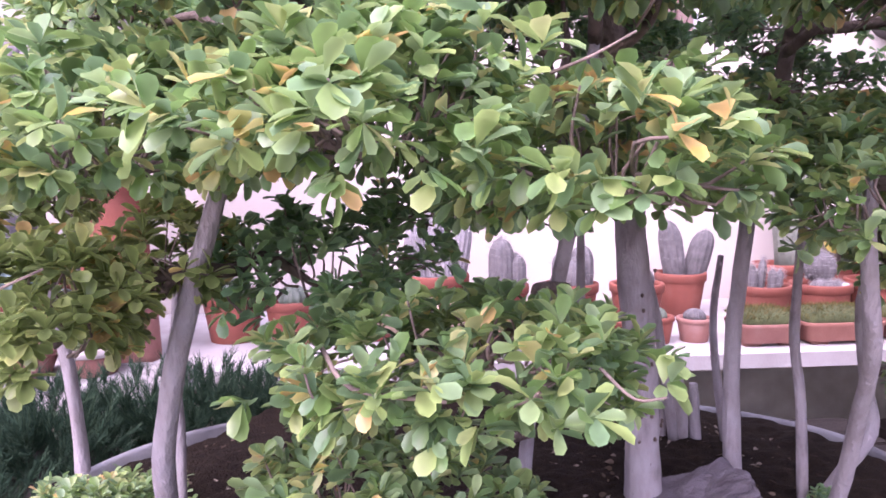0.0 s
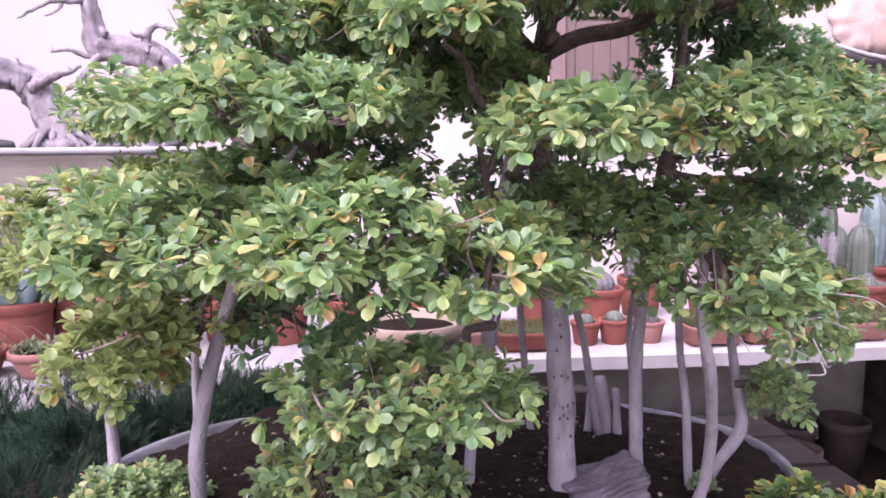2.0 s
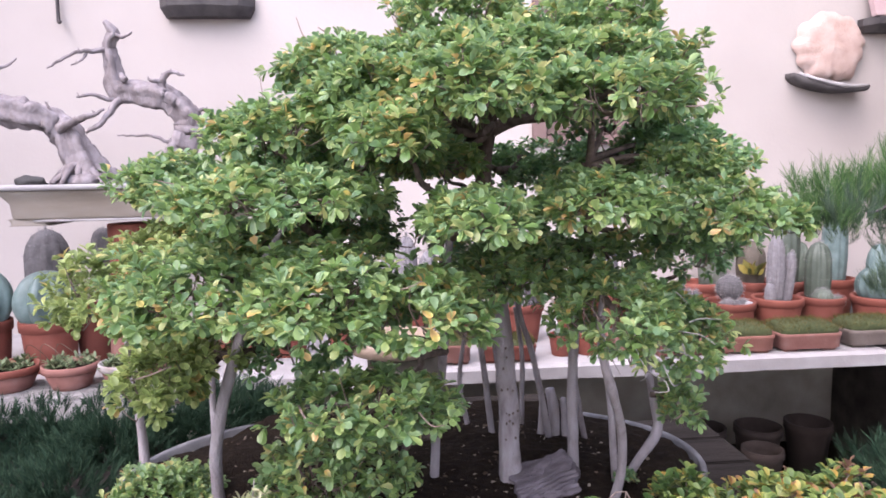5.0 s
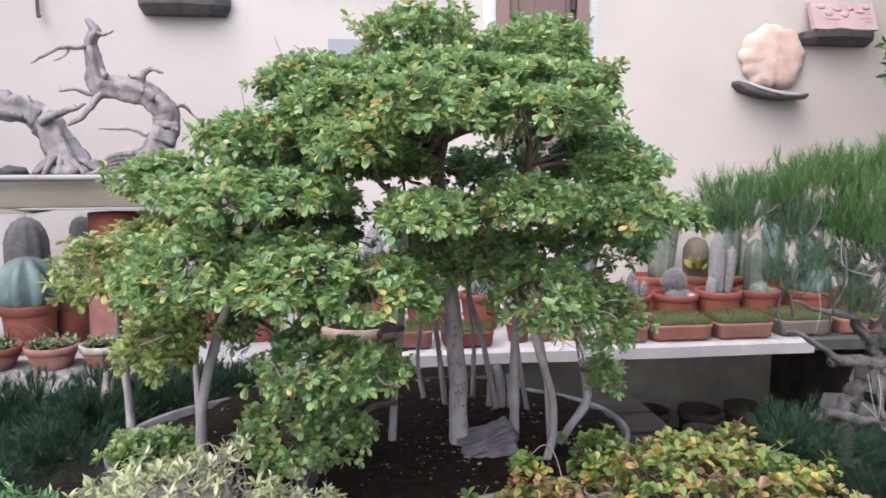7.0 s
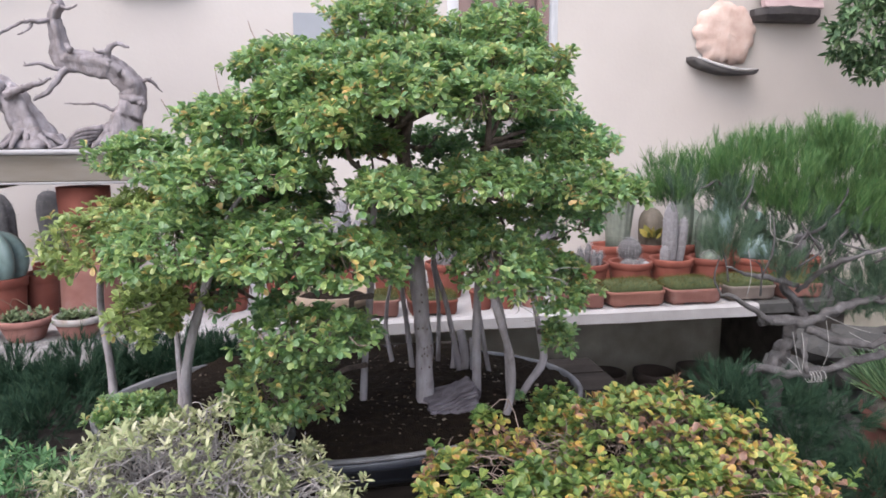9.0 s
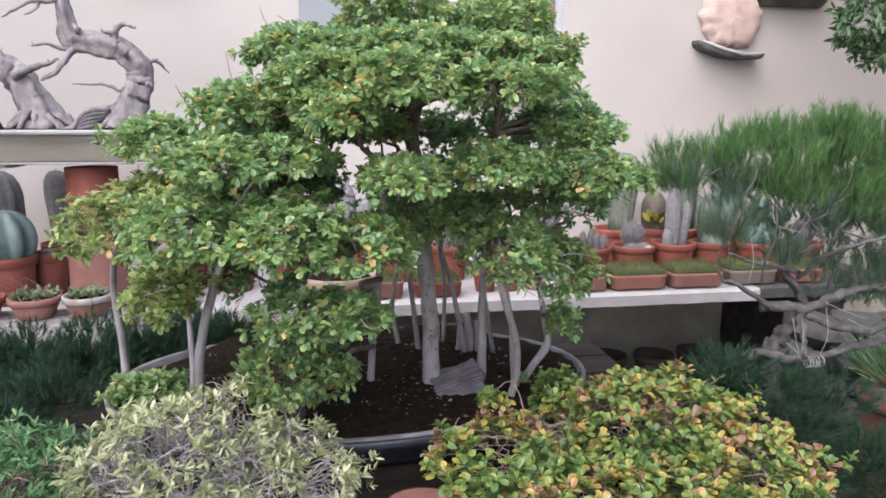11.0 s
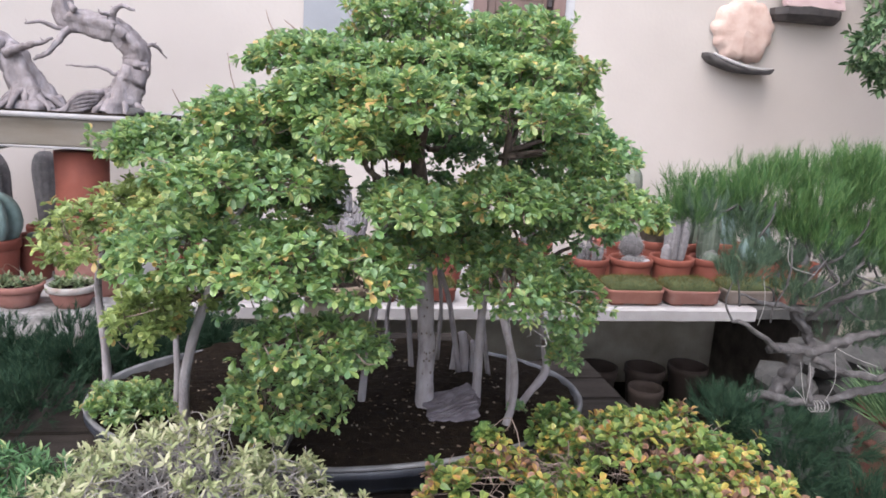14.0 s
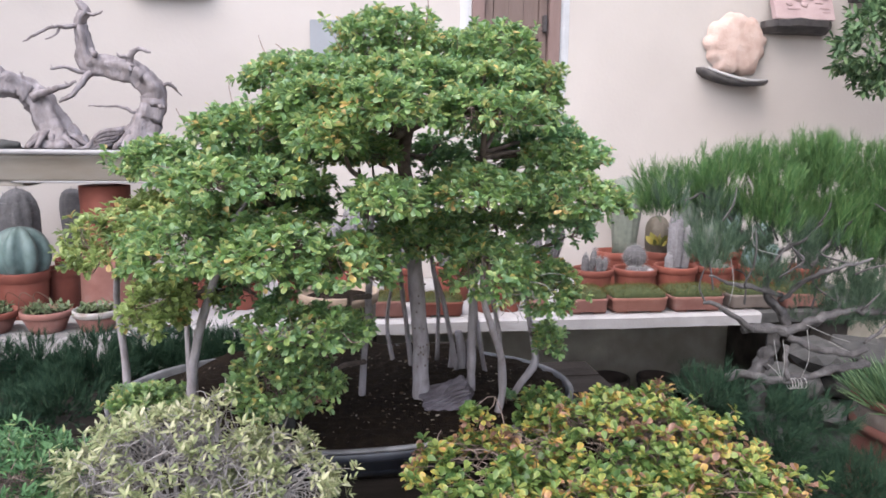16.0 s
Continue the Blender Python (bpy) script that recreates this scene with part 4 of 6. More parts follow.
bowl("succulent_bowl", -1.335, 2.40, 0.768, 0.09, 0.08, TERRA, TERRA, "shallow terracotta bowl of succulents", 24)
for k in range(3):
    solo("dry_grass_stalk", tube([(-1.07 + 0.05 * k, 2.39, 0.85, 0.0013), (-1.04 + 0.05 * k, 2.36, 0.93, 0.0012), (-0.98 + 0.05 * k, 2.33, 0.91, 0.001), (-0.93 + 0.05 * k, 2.31, 0.86, 0.0008)], n=4, gnarl=0), LITTER, "thin dry bent stalk in a succulent bowl", "grass stalk")

# ---- pedestal, tray and deadwood tree ----
ped = thing("pedestal", (-0.760, 2.66, SHELF), "terracotta pipe pedestal under a bonsai tray", "pedestal")
part("shaft", lathe([(0.104, 0.27), (0.102, 0.30), (0.097, 0.45), (0.099, 0.575), (0.0, 0.5755)], 40, (-0.760, 2.66, SHELF)), TERRA, ped)
part("collar", lathe([(0.118, 0.0005), (0.118, 0.02), (0.113, 0.2), (0.121, 0.235), (0.121, 0.275), (0.10, 0.285), (0.095, 0.285)], 40, (-0.760, 2.66, SHELF)), TERRA_PALE, ped)


def tray_rows(x0, x1, y0, y1, rows, k=0.16, n=64):
    """A four-sided dish with softly rounded corners from (scale, z) rows."""
    cx, cy, a, b = (x0 + x1) / 2, (y0 + y1) / 2, (x1 - x0) / 2, (y1 - y0) / 2
    v, f = [], []
    for s, t, z in rows:
        for i in range(n):
            u = 2 * math.pi * (i + 0.5) / n
            v.append((cx + (a + s) * math.copysign(abs(math.cos(u)) ** k, math.cos(u)), cy + (b + t) * math.copysign(abs(math.sin(u)) ** k, math.sin(u)), z))
    for r in range(len(rows) - 1):
        for i in range(n):
            j = (i + 1) % n
            f.append((r * n + i, r * n + j, (r + 1) * n + j, (r + 1) * n + i))
    return v, f + [tuple(range(n))[::-1], tuple(range((len(rows) - 1) * n, len(rows) * n))]


tray = thing("bonsai_tray", (-0.742, 2.68, 1.322), "long buff glazed bonsai tray on a pedestal", "bonsai tray")
part("tray_body", tray_rows(-1.130, -0.375, 2.50, 2.86, [(0, 0, 1.345), (0.006, 0.006, 1.352), (0.012, 0.010, 1.40), (0.035, 0.022, 1.43), (0.055, 0.035, 1.447)]), TRAYCLAY, tray)
part("rim", tray_rows(-1.130, -0.375, 2.50, 2.86, [(0.05, 0.03, 1.4475), (0.078, 0.05, 1.449), (0.082, 0.053, 1.466), (0.07, 0.045, 1.468), (0.04, 0.02, 1.466), (0.035, 0.015, 1.455)]), CONCRETE, tray, "pale worn rim")
for x0, x1 in ((-1.14, -1.01), (-0.495, -0.365)):
    part("foot", tray_rows(x0, x1, 2.51, 2.85, [(0.01, 0, 1.3225), (0.0, 0, 1.326), (0.006, 0, 1.344), (0.02, 0, 1.3449)], n=32), TRAYCLAY, tray)
part("apron", tray_rows(-1.070, -0.435, 2.497, 2.863, [(0, 0, 1.336), (0.0, 0.001, 1.3445)], n=32), CONCRETE, tray)
part("soil", tray_rows(-1.130, -0.375, 2.50, 2.86, [(0.03, 0.012, 1.4575), (0.02, 0.008, 1.462), (-0.1, -0.06, 1.468)]), EARTH, tray)
solo("tray_stone", boulder(-1.10, 2.60, 1.475, 0.055, 0.04, 0.025, 3), GREY_STONE, "flat grey stone on the bonsai tray", "stone")
solo("tray_stone", boulder(-0.54, 2.60, 1.475, 0.035, 0.03, 0.022, 4), GREY_STONE, "small grey stone on the bonsai tray", "stone")

dead = thing("deadwood_bonsai", (-0.770, 2.72, 1.461), "bleached leafless bonsai with arched twisted trunks", "bonsai tree")
part("trunk", tube([(-1.580, 2.75, 1.795, 0.035), (-1.402, 2.70, 1.768, 0.045), (-1.262, 2.68, 1.750, 0.051), (-1.156, 2.68, 1.728, 0.051), (-1.079, 2.70, 1.714, 0.047), (-1.024, 2.72, 1.670, 0.050), (-0.979, 2.72, 1.578, 0.057), (-0.952, 2.72, 1.512, 0.073), (-0.943, 2.72, 1.458, 0.100)], n=28, step=7, gnarl=0.24, flutes=5, knob=0.09, jag=0.005), DEADWOOD, dead)
part("trunk", tube([(-0.640, 2.72, 1.457, 0.094), (-0.612, 2.72, 1.530, 0.065), (-0.573, 2.72, 1.611, 0.057), (-0.561, 2.72, 1.681, 0.050), (-0.583, 2.70, 1.743, 0.047), (-0.642, 2.70, 1.782, 0.046), (-0.737, 2.72, 1.802, 0.041), (-0.813, 2.73, 1.816, 0.038), (-0.826, 2.73, 1.898, 0.029), (-0.831, 2.72, 1.981, 0.022), (-0.807, 2.70, 2.017, 0.019), (-0.834, 2.70, 2.062, 0.008)], n=28, step=7, gnarl=0.24, flutes=4, knob=0.09, jag=0.005), DEADWOOD, dead)
for line in ([(-0.792, 2.68, 1.774, 0.0140), (-0.822, 2.65, 1.726, 0.0109), (-0.856, 2.63, 1.676, 0.0094), (-0.905, 2.63, 1.653, 0.0047)],
             [(-0.822, 2.70, 1.770, 0.0094), (-0.883, 2.66, 1.793, 0.0062), (-0.924, 2.62, 1.779, 0.0031)],
             [(-0.846, 2.72, 1.961, 0.0109), (-0.881, 2.68, 1.952, 0.0078), (-0.924, 2.65, 1.943, 0.0062), (-0.966, 2.62, 1.910, 0.0047), (-1.009, 2.60, 1.879, 0.0023)],
             [(-0.898, 2.68, 1.948, 0.0055), (-0.909, 2.66, 1.916, 0.0039), (-0.939, 2.64, 1.894, 0.0023)],
             [(-0.812, 2.70, 2.017, 0.0078), (-0.763, 2.68, 2.002, 0.0062), (-0.727, 2.66, 2.011, 0.0031)],
             [(-0.646, 2.68, 1.798, 0.0172), (-0.627, 2.66, 1.851, 0.0109), (-0.587, 2.66, 1.871, 0.0078), (-0.551, 2.66, 1.857, 0.0047)],
             [(-0.621, 2.67, 1.842, 0.0078), (-0.652, 2.65, 1.839, 0.0062), (-0.674, 2.64, 1.846, 0.0039)],
             [(-0.553, 2.72, 1.722, 0.0109), (-0.507, 2.74, 1.738, 0.0078), (-0.484, 2.76, 1.724, 0.0055), (-0.459, 2.78, 1.694, 0.0023)],
             [(-0.607, 2.69, 1.605, 0.0078), (-0.681, 2.66, 1.638, 0.0055), (-0.730, 2.64, 1.637, 0.0039), (-0.789, 2.62, 1.640, 0.0023)],
             [(-1.331, 2.70, 1.783, 0.0101), (-1.290, 2.70, 1.871, 0.0078), (-1.197, 2.70, 1.902, 0.0055), (-1.158, 2.70, 1.931, 0.0023)],
             [(-1.019, 2.68, 1.672, 0.0156), (-0.934, 2.64, 1.698, 0.0125), (-0.883, 2.62, 1.713, 0.0094), (-0.832, 2.62, 1.736, 0.0047)],
             [(-0.793, 2.70, 1.867, 0.0094), (-0.772, 2.68, 1.845, 0.0109), (-0.756, 2.67, 1.850, 0.0062)],
             [(-1.050, 2.69, 1.736, 0.0047), (-1.065, 2.69, 1.772, 0.0023)],
             [(-0.545, 2.70, 1.635, 0.0125), (-0.521, 2.68, 1.646, 0.0078), (-0.506, 2.67, 1.639, 0.0031)]):
    part("branch", tube(line, n=10, step=7, gnarl=0.4, knob=0.3, jag=0.006), DEADWOOD, dead)
    dense = smooth_line(line, 5)
    for q in dense[3:-1:3]:
        tip = q[:3] + np.array([(q[0] * 7919 % 1 - 0.5) * 0.022, (q[1] * 5711 % 1 - 0.7) * 0.02, (q[2] * 6733 % 1 - 0.25) * 0.024])
        part("spur", tube([(*q[:3], q[3] * 0.7), (*((q[:3] + tip) / 2), q[3] * 0.5), (*tip, q[3] * 0.25)], n=6, gnarl=0.4), DEADWOOD, dead)
g = np.random.default_rng(12)
for base, k0, k1 in (((-0.957, 2.70, 1.52), -1.065, -0.815), ((-0.628, 2.70, 1.53), -0.80, -0.515)):
    for i in range(13):
        x = k0 + (k1 - k0) * i / 12 + g.normal(0, 0.01)
        y = 2.60 + g.random() * 0.10
        mx = base[0] + (x - base[0]) * 0.55
        part("root", tube([(base[0] + (x - base[0]) * 0.15, base[1], base[2] + 0.02, 0.017), (mx, (y + base[1]) / 2, base[2] - 0.005 + g.normal(0, 0.014), 0.012), (x, y, 1.464, 0.008)], n=10, gnarl=0.4, knob=0.4, jag=0.008), DEADWOOD, dead)
for i in range(5):
    part("root", tube([(-0.67 - 0.01 * i, 2.66, 1.545 - 0.012 * i, 0.012), (-0.75, 2.62, 1.53 - 0.014 * i, 0.011), (-0.80 - 0.01 * i, 2.60, 1.465, 0.008)], n=8, gnarl=0.35), DEADWOOD, dead)

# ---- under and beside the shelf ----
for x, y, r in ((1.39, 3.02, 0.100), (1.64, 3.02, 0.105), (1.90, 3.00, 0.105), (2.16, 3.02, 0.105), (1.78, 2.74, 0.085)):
    t = thing("empty_pot", (x, y, 0.0), "very dark empty clay pot standing under the shelf", "pot", "pots under the shelf")
    part("pot", lathe([(r * 0.72, 0.0005), (r * 0.95, 0.22), (r * 1.03, 0.23), (r * 1.03, 0.265), (r * 0.93, 0.265), (r * 0.9, 0.23), (r * 0.6, 0.05), (0.002, 0.05)], 32, (x, y, 0.0), wobble=0.01), DARKPOT, t)
solo("garden_bed", box(1.06, 3.7, -0.4, 2.198, -0.02, 0.007, 0.002), EARTH, "dark earth beside the bench", "soil", kind="structure")
# thin facing added over the wall foot to colour in the shelf's shade
solo("wall_plinth", box(-3.6, 3.7, WALL_Y - 0.02, WALL_Y - 0.0015, 0.0065, 0.679, 0.002), UNDER_SHELF, "added grey-brown wall facing, toned for the shade under the shelf", "wall", kind="structure")
solo("floor_strip", box(-3.6, 3.7, 2.2, WALL_Y - 0.002, -0.02, 0.006, 0.002), EARTH, "strip of dark earth under the plant shelf", "soil", kind="structure")

g = np.random.default_rng(3)
stack = thing("dry_stone_wall", (2.55, 2.15, 0.0), "stack of grey rough stones beside the shelf", "stone wall")
for row in range(6):
    for i in range(5):
        x = 2.10 + i * 0.20 + (0.1 if row % 2 else 0) + g.normal(0, 0.012)
        part("stone", boulder(x, 2.15 + g.normal(0, 0.02), 0.062 + row * 0.118, 0.112, 0.15, 0.066, row * 7 + i, 0.3, 2), GREY_STONE, stack, smooth=False)

# ---- bench ----
BENCH = 0.80
bench = thing("bench", (0.35, 1.1, 0.0), "dark weathered wooden bench carrying the bonsai pots", "bench")
for i in range(9):
    y = 0.42 + i * 0.148
    part("plank", box(-0.85, 1.03, y, y + 0.140, BENCH - 0.035, BENCH, 0.003), BENCHWOOD, bench)
for x in (-0.78, 0.10, 0.93):
    part("cross_beam", box(x, x + 0.08, 0.43, 1.74, BENCH - 0.105, BENCH - 0.0355, 0.003), BENCHWOOD, bench)
    for y in (0.46, 1.64):
        part("leg", box(x, x + 0.08, y, y + 0.08, 0.0, BENCH - 0.1055, 0.003), BENCHWOOD, bench)

# ---- the forest bonsai in its oval pot ----
PX, PY, PA, PB, RIM = 0.235, 1.307, 0.590, 0.371, 0.893


def oval(rows, n=96, closed=True):
    """An oval dish from (inset, height) rows."""
    v, f = [], []
    for s, z in rows:
        for i in range(n):
            a = 2 * math.pi * i / n
            v.append((PX + (PA - s) * math.cos(a), PY + (PB - s) * math.sin(a), z + (0.003 * noise.noise((math.cos(a) * 2, math.sin(a) * 2, 3)) if z > RIM - 0.02 else 0)))
    for r in range(len(rows) - 1):
        for i in range(n):
            j = (i + 1) % n
            f.append((r * n + i, r * n + j, (r + 1) * n + j, (r + 1) * n + i))
    return v, f + ([tuple(range(n))[::-1], tuple(range((len(rows) - 1) * n, len(rows) * n))] if closed else [])


def soil_height(x, y):
    q = ((x - PX) / PA) ** 2 + ((y - PY) / PB) ** 2
    return RIM - 0.012 + 0.035 * max(0.0, 1 - q) + 0.008 * noise.noise((x * 9, y * 9, 0)) + 0.007 * noise.noise((x * 30, y * 30, 2)) + 0.004 * noise.noise((x * 75, y * 75, 5))


def soil_sheet(n=60, m=220):
    v, f = [], []
    for k in range(n + 1):
        for i in range(m):
            a = 2 * math.pi * i / m
            heap, side = max(0.0, min(1.0, (math.sin(a) - 0.62) / 0.2)), max(0.0, min(1.0, (math.cos(a) - 0.72) / 0.15))
            s = max(k / n, 0.01) * (0.975 + 0.050 * heap)
            x, y = PX + (PA - 0.006) * s * math.cos(a), PY + (PB - 0.006) * s * math.sin(a)
            v.append((x, y, soil_height(x, y) + (0.024 * heap + 0.011 * side) * max(0.0, (k / n - 0.8) / 0.2)))
    for k in range(n):
        for i in range(m):
            j = (i + 1) % m
            f.append((k * m + i, (k + 1) * m + i, (k + 1) * m + j, k * m + j))
    return v, f + [tuple(range(m))]


bonsai = thing("bonsai_forest", (PX, PY, BENCH), "many-stemmed green bonsai grove in a dark oval pot", "bonsai tree")
pot = part("pot", oval([(0.07, BENCH + 0.012), (0.05, BENCH + 0.013), (0.028, RIM - 0.062), (0.022, RIM - 0.05), (0.024, RIM - 0.036), (0.014, RIM - 0.030), (0.003, RIM - 0.024), (0.0, RIM - 0.018), (0.0, RIM - 0.006), (0.004, RIM - 0.004), (0.011, RIM - 0.004), (0.016, RIM - 0.05)]), POTGLAZE, bonsai, "blue-black glazed oval pot")
part("rim", oval([(0.005, RIM - 0.0035), (0.0005, RIM - 0.003), (-0.001, RIM + 0.001), (0.002, RIM + 0.005), (0.009, RIM + 0.005), (0.012, RIM + 0.001), (0.0135, RIM - 0.03)], closed=False), RIMGREY, pot, "worn grey rim")
for sx in (-0.3, 0.3):
    part("foot", box(PX + sx - 0.06, PX + sx + 0.06, PY - 0.2, PY + 0.2, BENCH + 0.0005, BENCH + 0.0115, 0.003), POTGLAZE, pot)
part("soil", soil_sheet(), EARTH, bonsai, "dark damp soil")

STEMS = [
    [(0.409, 1.190, 0.883, 0.026), (0.408, 1.195, 0.953, 0.0215), (0.408, 1.200, 1.031, 0.020), (0.400, 1.200, 1.151, 0.019), (0.388, 1.200, 1.258, 0.018), (0.376, 1.200, 1.386, 0.017), (0.364, 1.200, 1.499, 0.016), (0.374, 1.200, 1.569, 0.014), (0.389, 1.200, 1.656, 0.010), (0.375, 1.180, 1.740, 0.006)],
    [(0.541, 1.235, 0.891, 0.0118), (0.544, 1.250, 1.010, 0.0104), (0.545, 1.250, 1.117, 0.0098), (0.546, 1.220, 1.268, 0.0094), (0.541, 1.160, 1.387, 0.0088), (0.530, 1.090, 1.511, 0.0070), (0.527, 1.060, 1.600, 0.0040)],
    [(0.585, 1.130, 0.869, 0.0094), (0.593, 1.100, 0.955, 0.0086), (0.575, 1.050, 1.053, 0.0079), (0.537, 0.980, 1.141, 0.0072), (0.511, 0.950, 1.209, 0.0065), (0.508, 0.950, 1.269, 0.0058), (0.512, 0.950, 1.327, 0.0036)],
    [(0.264, 1.220, 0.886, 0.0094), (0.270, 1.200, 1.011, 0.0079), (0.277, 1.120, 1.151, 0.0076), (0.279, 1.050, 1.253, 0.0072), (0.279, 1.000, 1.353, 0.0065), (0.290, 1.000, 1.422, 0.0043)],
    [(-0.336, 1.395, 0.880, 0.0100), (-0.338, 1.395, 0.951, 0.0095), (-0.340, 1.385, 1.039, 0.0088), (-0.338, 1.360, 1.119, 0.0080), (-0.310, 1.280, 1.206, 0.0072), (-0.265, 1.180, 1.290, 0.0043)],
    [(-0.093, 1.050, 0.867, 0.0108), (-0.089, 1.010, 0.982, 0.0098), (-0.079, 0.970, 1.081, 0.0091), (-0.059, 0.950, 1.165, 0.0086), (-0.032, 0.930, 1.246, 0.0079), (-0.008, 0.930, 1.319, 0.0060), (0.013, 0.950, 1.381, 0.0045), (0.064, 1.000, 1.452, 0.0030)],
    [(-0.142, 1.200, 0.875, 0.0065), (-0.138, 1.200, 0.995, 0.0065), (-0.138, 1.200, 1.117, 0.0058), (-0.114, 1.150, 1.220, 0.0043)],
    [(0.411, 1.425, 0.884, 0.0072), (0.391, 1.400, 1.035, 0.0065), (0.372, 1.350, 1.168, 0.0058), (0.360, 1.300, 1.292, 0.0043)],
    [(0.365, 1.500, 0.883, 0.0065), (0.345, 1.500, 1.008, 0.0058), (0.355, 1.450, 1.147, 0.0043)],
    [(0.492, 1.520, 0.885, 0.0065), (0.491, 1.500, 1.062, 0.0058), (0.466, 1.450, 1.187, 0.0043)],
    [(0.536, 1.410, 0.886, 0.0079), (0.490, 1.370, 1.095, 0.0065), (0.456, 1.340, 1.195, 0.0058), (0.441, 1.300, 1.303, 0.0043)],
    [(0.614, 1.405, 0.887, 0.0065), (0.578, 1.380, 1.076, 0.0058), (0.573, 1.350, 1.190, 0.0043)],
    [(0.615, 1.200, 0.886, 0.0065), (0.607, 1.200, 1.024, 0.0065), (0.596, 1.200, 1.099, 0.0058), (0.567, 1.150, 1.183, 0.0050), (0.541, 1.100, 1.261, 0.0036)],
    [(0.635, 1.205, 0.887, 0.0086), (0.663, 1.200, 0.934, 0.0094), (0.697, 1.200, 0.985, 0.0094), (0.689, 1.200, 1.047, 0.0072), (0.665, 1.180, 1.150, 0.0065), (0.647, 1.120, 1.256, 0.0050)],
]
for k, line in enumerate(STEMS):
    # the two tall stems turn from pale grey to dark brown half way up: browner bark, with the crown's shade coloured in
    cut = (5, 4)[k] if k < 2 else len(line)
    part("trunk", tube(line[:cut], n=14, gnarl=0.22), BARK, bonsai, "grey pitted trunk")
    if cut < len(line):
        part("upper_trunk", tube([(*line[cut - 1][:3], line[cut - 1][3] * 0.97)] + line[cut:], n=14, gnarl=0.22), DARK_BARK, bonsai, "upper trunk of brown bark, darkened for the crown's shade")
part("stump", tube([(0.549, 1.42, 0.886, 0.014), (0.545, 1.42, 0.960, 0.0120), (0.538, 1.42, 1.008, 0.010)], n=10, gnarl=0.4), BARK, bonsai, "cut grey stump")
part("stump", tube([(0.572, 1.42, 0.886, 0.010), (0.570, 1.42, 0.945, 0.008), (0.568, 1.42, 0.985, 0.007)], n=10, gnarl=0.4), BARK, bonsai, "cut grey stump")
part("stump", tube([(0.520, 1.43, 0.886, 0.009), (0.521, 1.43, 0.936, 0.008), (0.524, 1.43, 0.972, 0.007)], n=10, gnarl=0.4), BARK, bonsai, "cut grey stump")
# bark pits of the main trunk
g = np.random.default_rng(8)
for i in range(26):
    z = 0.95 + 0.26 * g.random() ** 1.3
    a = g.uniform(math.pi * 1.08, math.pi * 1.95)
    x = 0.410 + (0.0008 if z < 1.05 else -0.006)
    r = 0.0205 if z < 1.03 else 0.0188
    part("bark_pit", boulder(x + math.cos(a) * r, 1.199 + math.sin(a) * r, z, 0.0022, 0.0022, 0.0030, i, 0.3, 1), DARK_BARK, bonsai)

LEAF_STORE = []


def reach(start, end, r0, r1, sag=0.0, seed=0):
    """A branch with a few bends from one place to another."""
    g = np.random.default_rng(seed)
    a, b = np.array(start), np.array(end)
    pts = []
    for k in range(5):
        s = k / 4
        p = a + (b - a) * s + np.array([0, 0, sag * math.sin(math.pi * s)]) + (g.normal(0, 0.07, 3) * np.linalg.norm(b - a) * math.sin(math.pi * s) * 0.6)
        pts.append((*p, r0 + (r1 - r0) * s))
    return pts


def pad(x, y, z, rx, ry, rz, leaf=None, root=None, spacing=0.0196, low=-0.6, length=(0.0120, 0.0206), limb=0.0065, hole=-0.25, seed=[0]):
    """One shelf of foliage: its limb, twigs and leaves."""
    seed[0] += 1
    c = (x, y, z)
    if root is not None:
        part("limb", tube(reach(root, (x, y, z - rz * 0.45), limb, limb * 0.45, 0.01, seed[0]), n=8, gnarl=0.2), DARK_BARK, bonsai)
    pts, out = pad_points(c, (rx, ry, rz), spacing, low, inner=0.26, rise=0.55)
    # holes and clusters
    keep = np.array([noise.noise(Vector(p) * 26) > hole for p in pts])
    pts, out = pts[keep], out[keep]
    twigs = []
    g = np.random.default_rng(seed[0] + 50)
    for k in g.choice(len(pts), size=max(10, len(pts) // 6), replace=False):
        p = pts[k]
        f = g.uniform(0.45, 0.75)
        s = np.array([x + (p[0] - x) * f, y + (p[1] - y) * f, z - rz * g.uniform(0.1, 0.5)])
        m = (s + p) / 2 + g.normal(0, 0.008, 3) - np.array([0, 0, 0.006])
        twigs.append(tube([(*s, 0.0014), (*m, 0.0011), (*p, 0.0007)], n=4, step=2, gnarl=0.1))
    part("twig_tangle", joined(*twigs), TWIG, bonsai, kind="stuff")
    P, A, S = rosettes(pts, out, per=(7, 10), length=length, lift=(0.10, 1.10))
    spin = rng.normal(0, 0.35, len(P))
    # a looser second layer inside, to close the pad
    ip, io = pad_points(c, (rx * 0.72, ry * 0.72, rz * 0.62), spacing * 2.0, low, rise=1.0)
    ok = np.array([noise.noise(Vector(p) * 26) > hole for p in ip])
    P2, A2, S2 = rosettes(ip[ok], io[ok], length=length)
    P, A, S, spin = np.concatenate([P, P2]), np.concatenate([A, A2]), np.concatenate([S, S2]), np.concatenate([spin, rng.normal(0, 0.5, len(P2))])
    near = P[:, 1] < 0.715
    if near.any():
        for p, a, s, q in zip(P[near], A[near], S[near], spin[near]):
            LEAF_STORE.append((p, a, s, q, leaf or LEAF))
    far = ~near
    part("foliage_pad", scatter(OBOVATE, P[far], A[far], S[far], spin[far], rng.uniform(0.80, 1.08, far.sum())), leaf or LEAF, bonsai, kind="stuff")


top, fork, mid = (0.382, 1.19, 1.643), (0.372, 1.2, 1.558), (0.377, 1.2, 1.389)
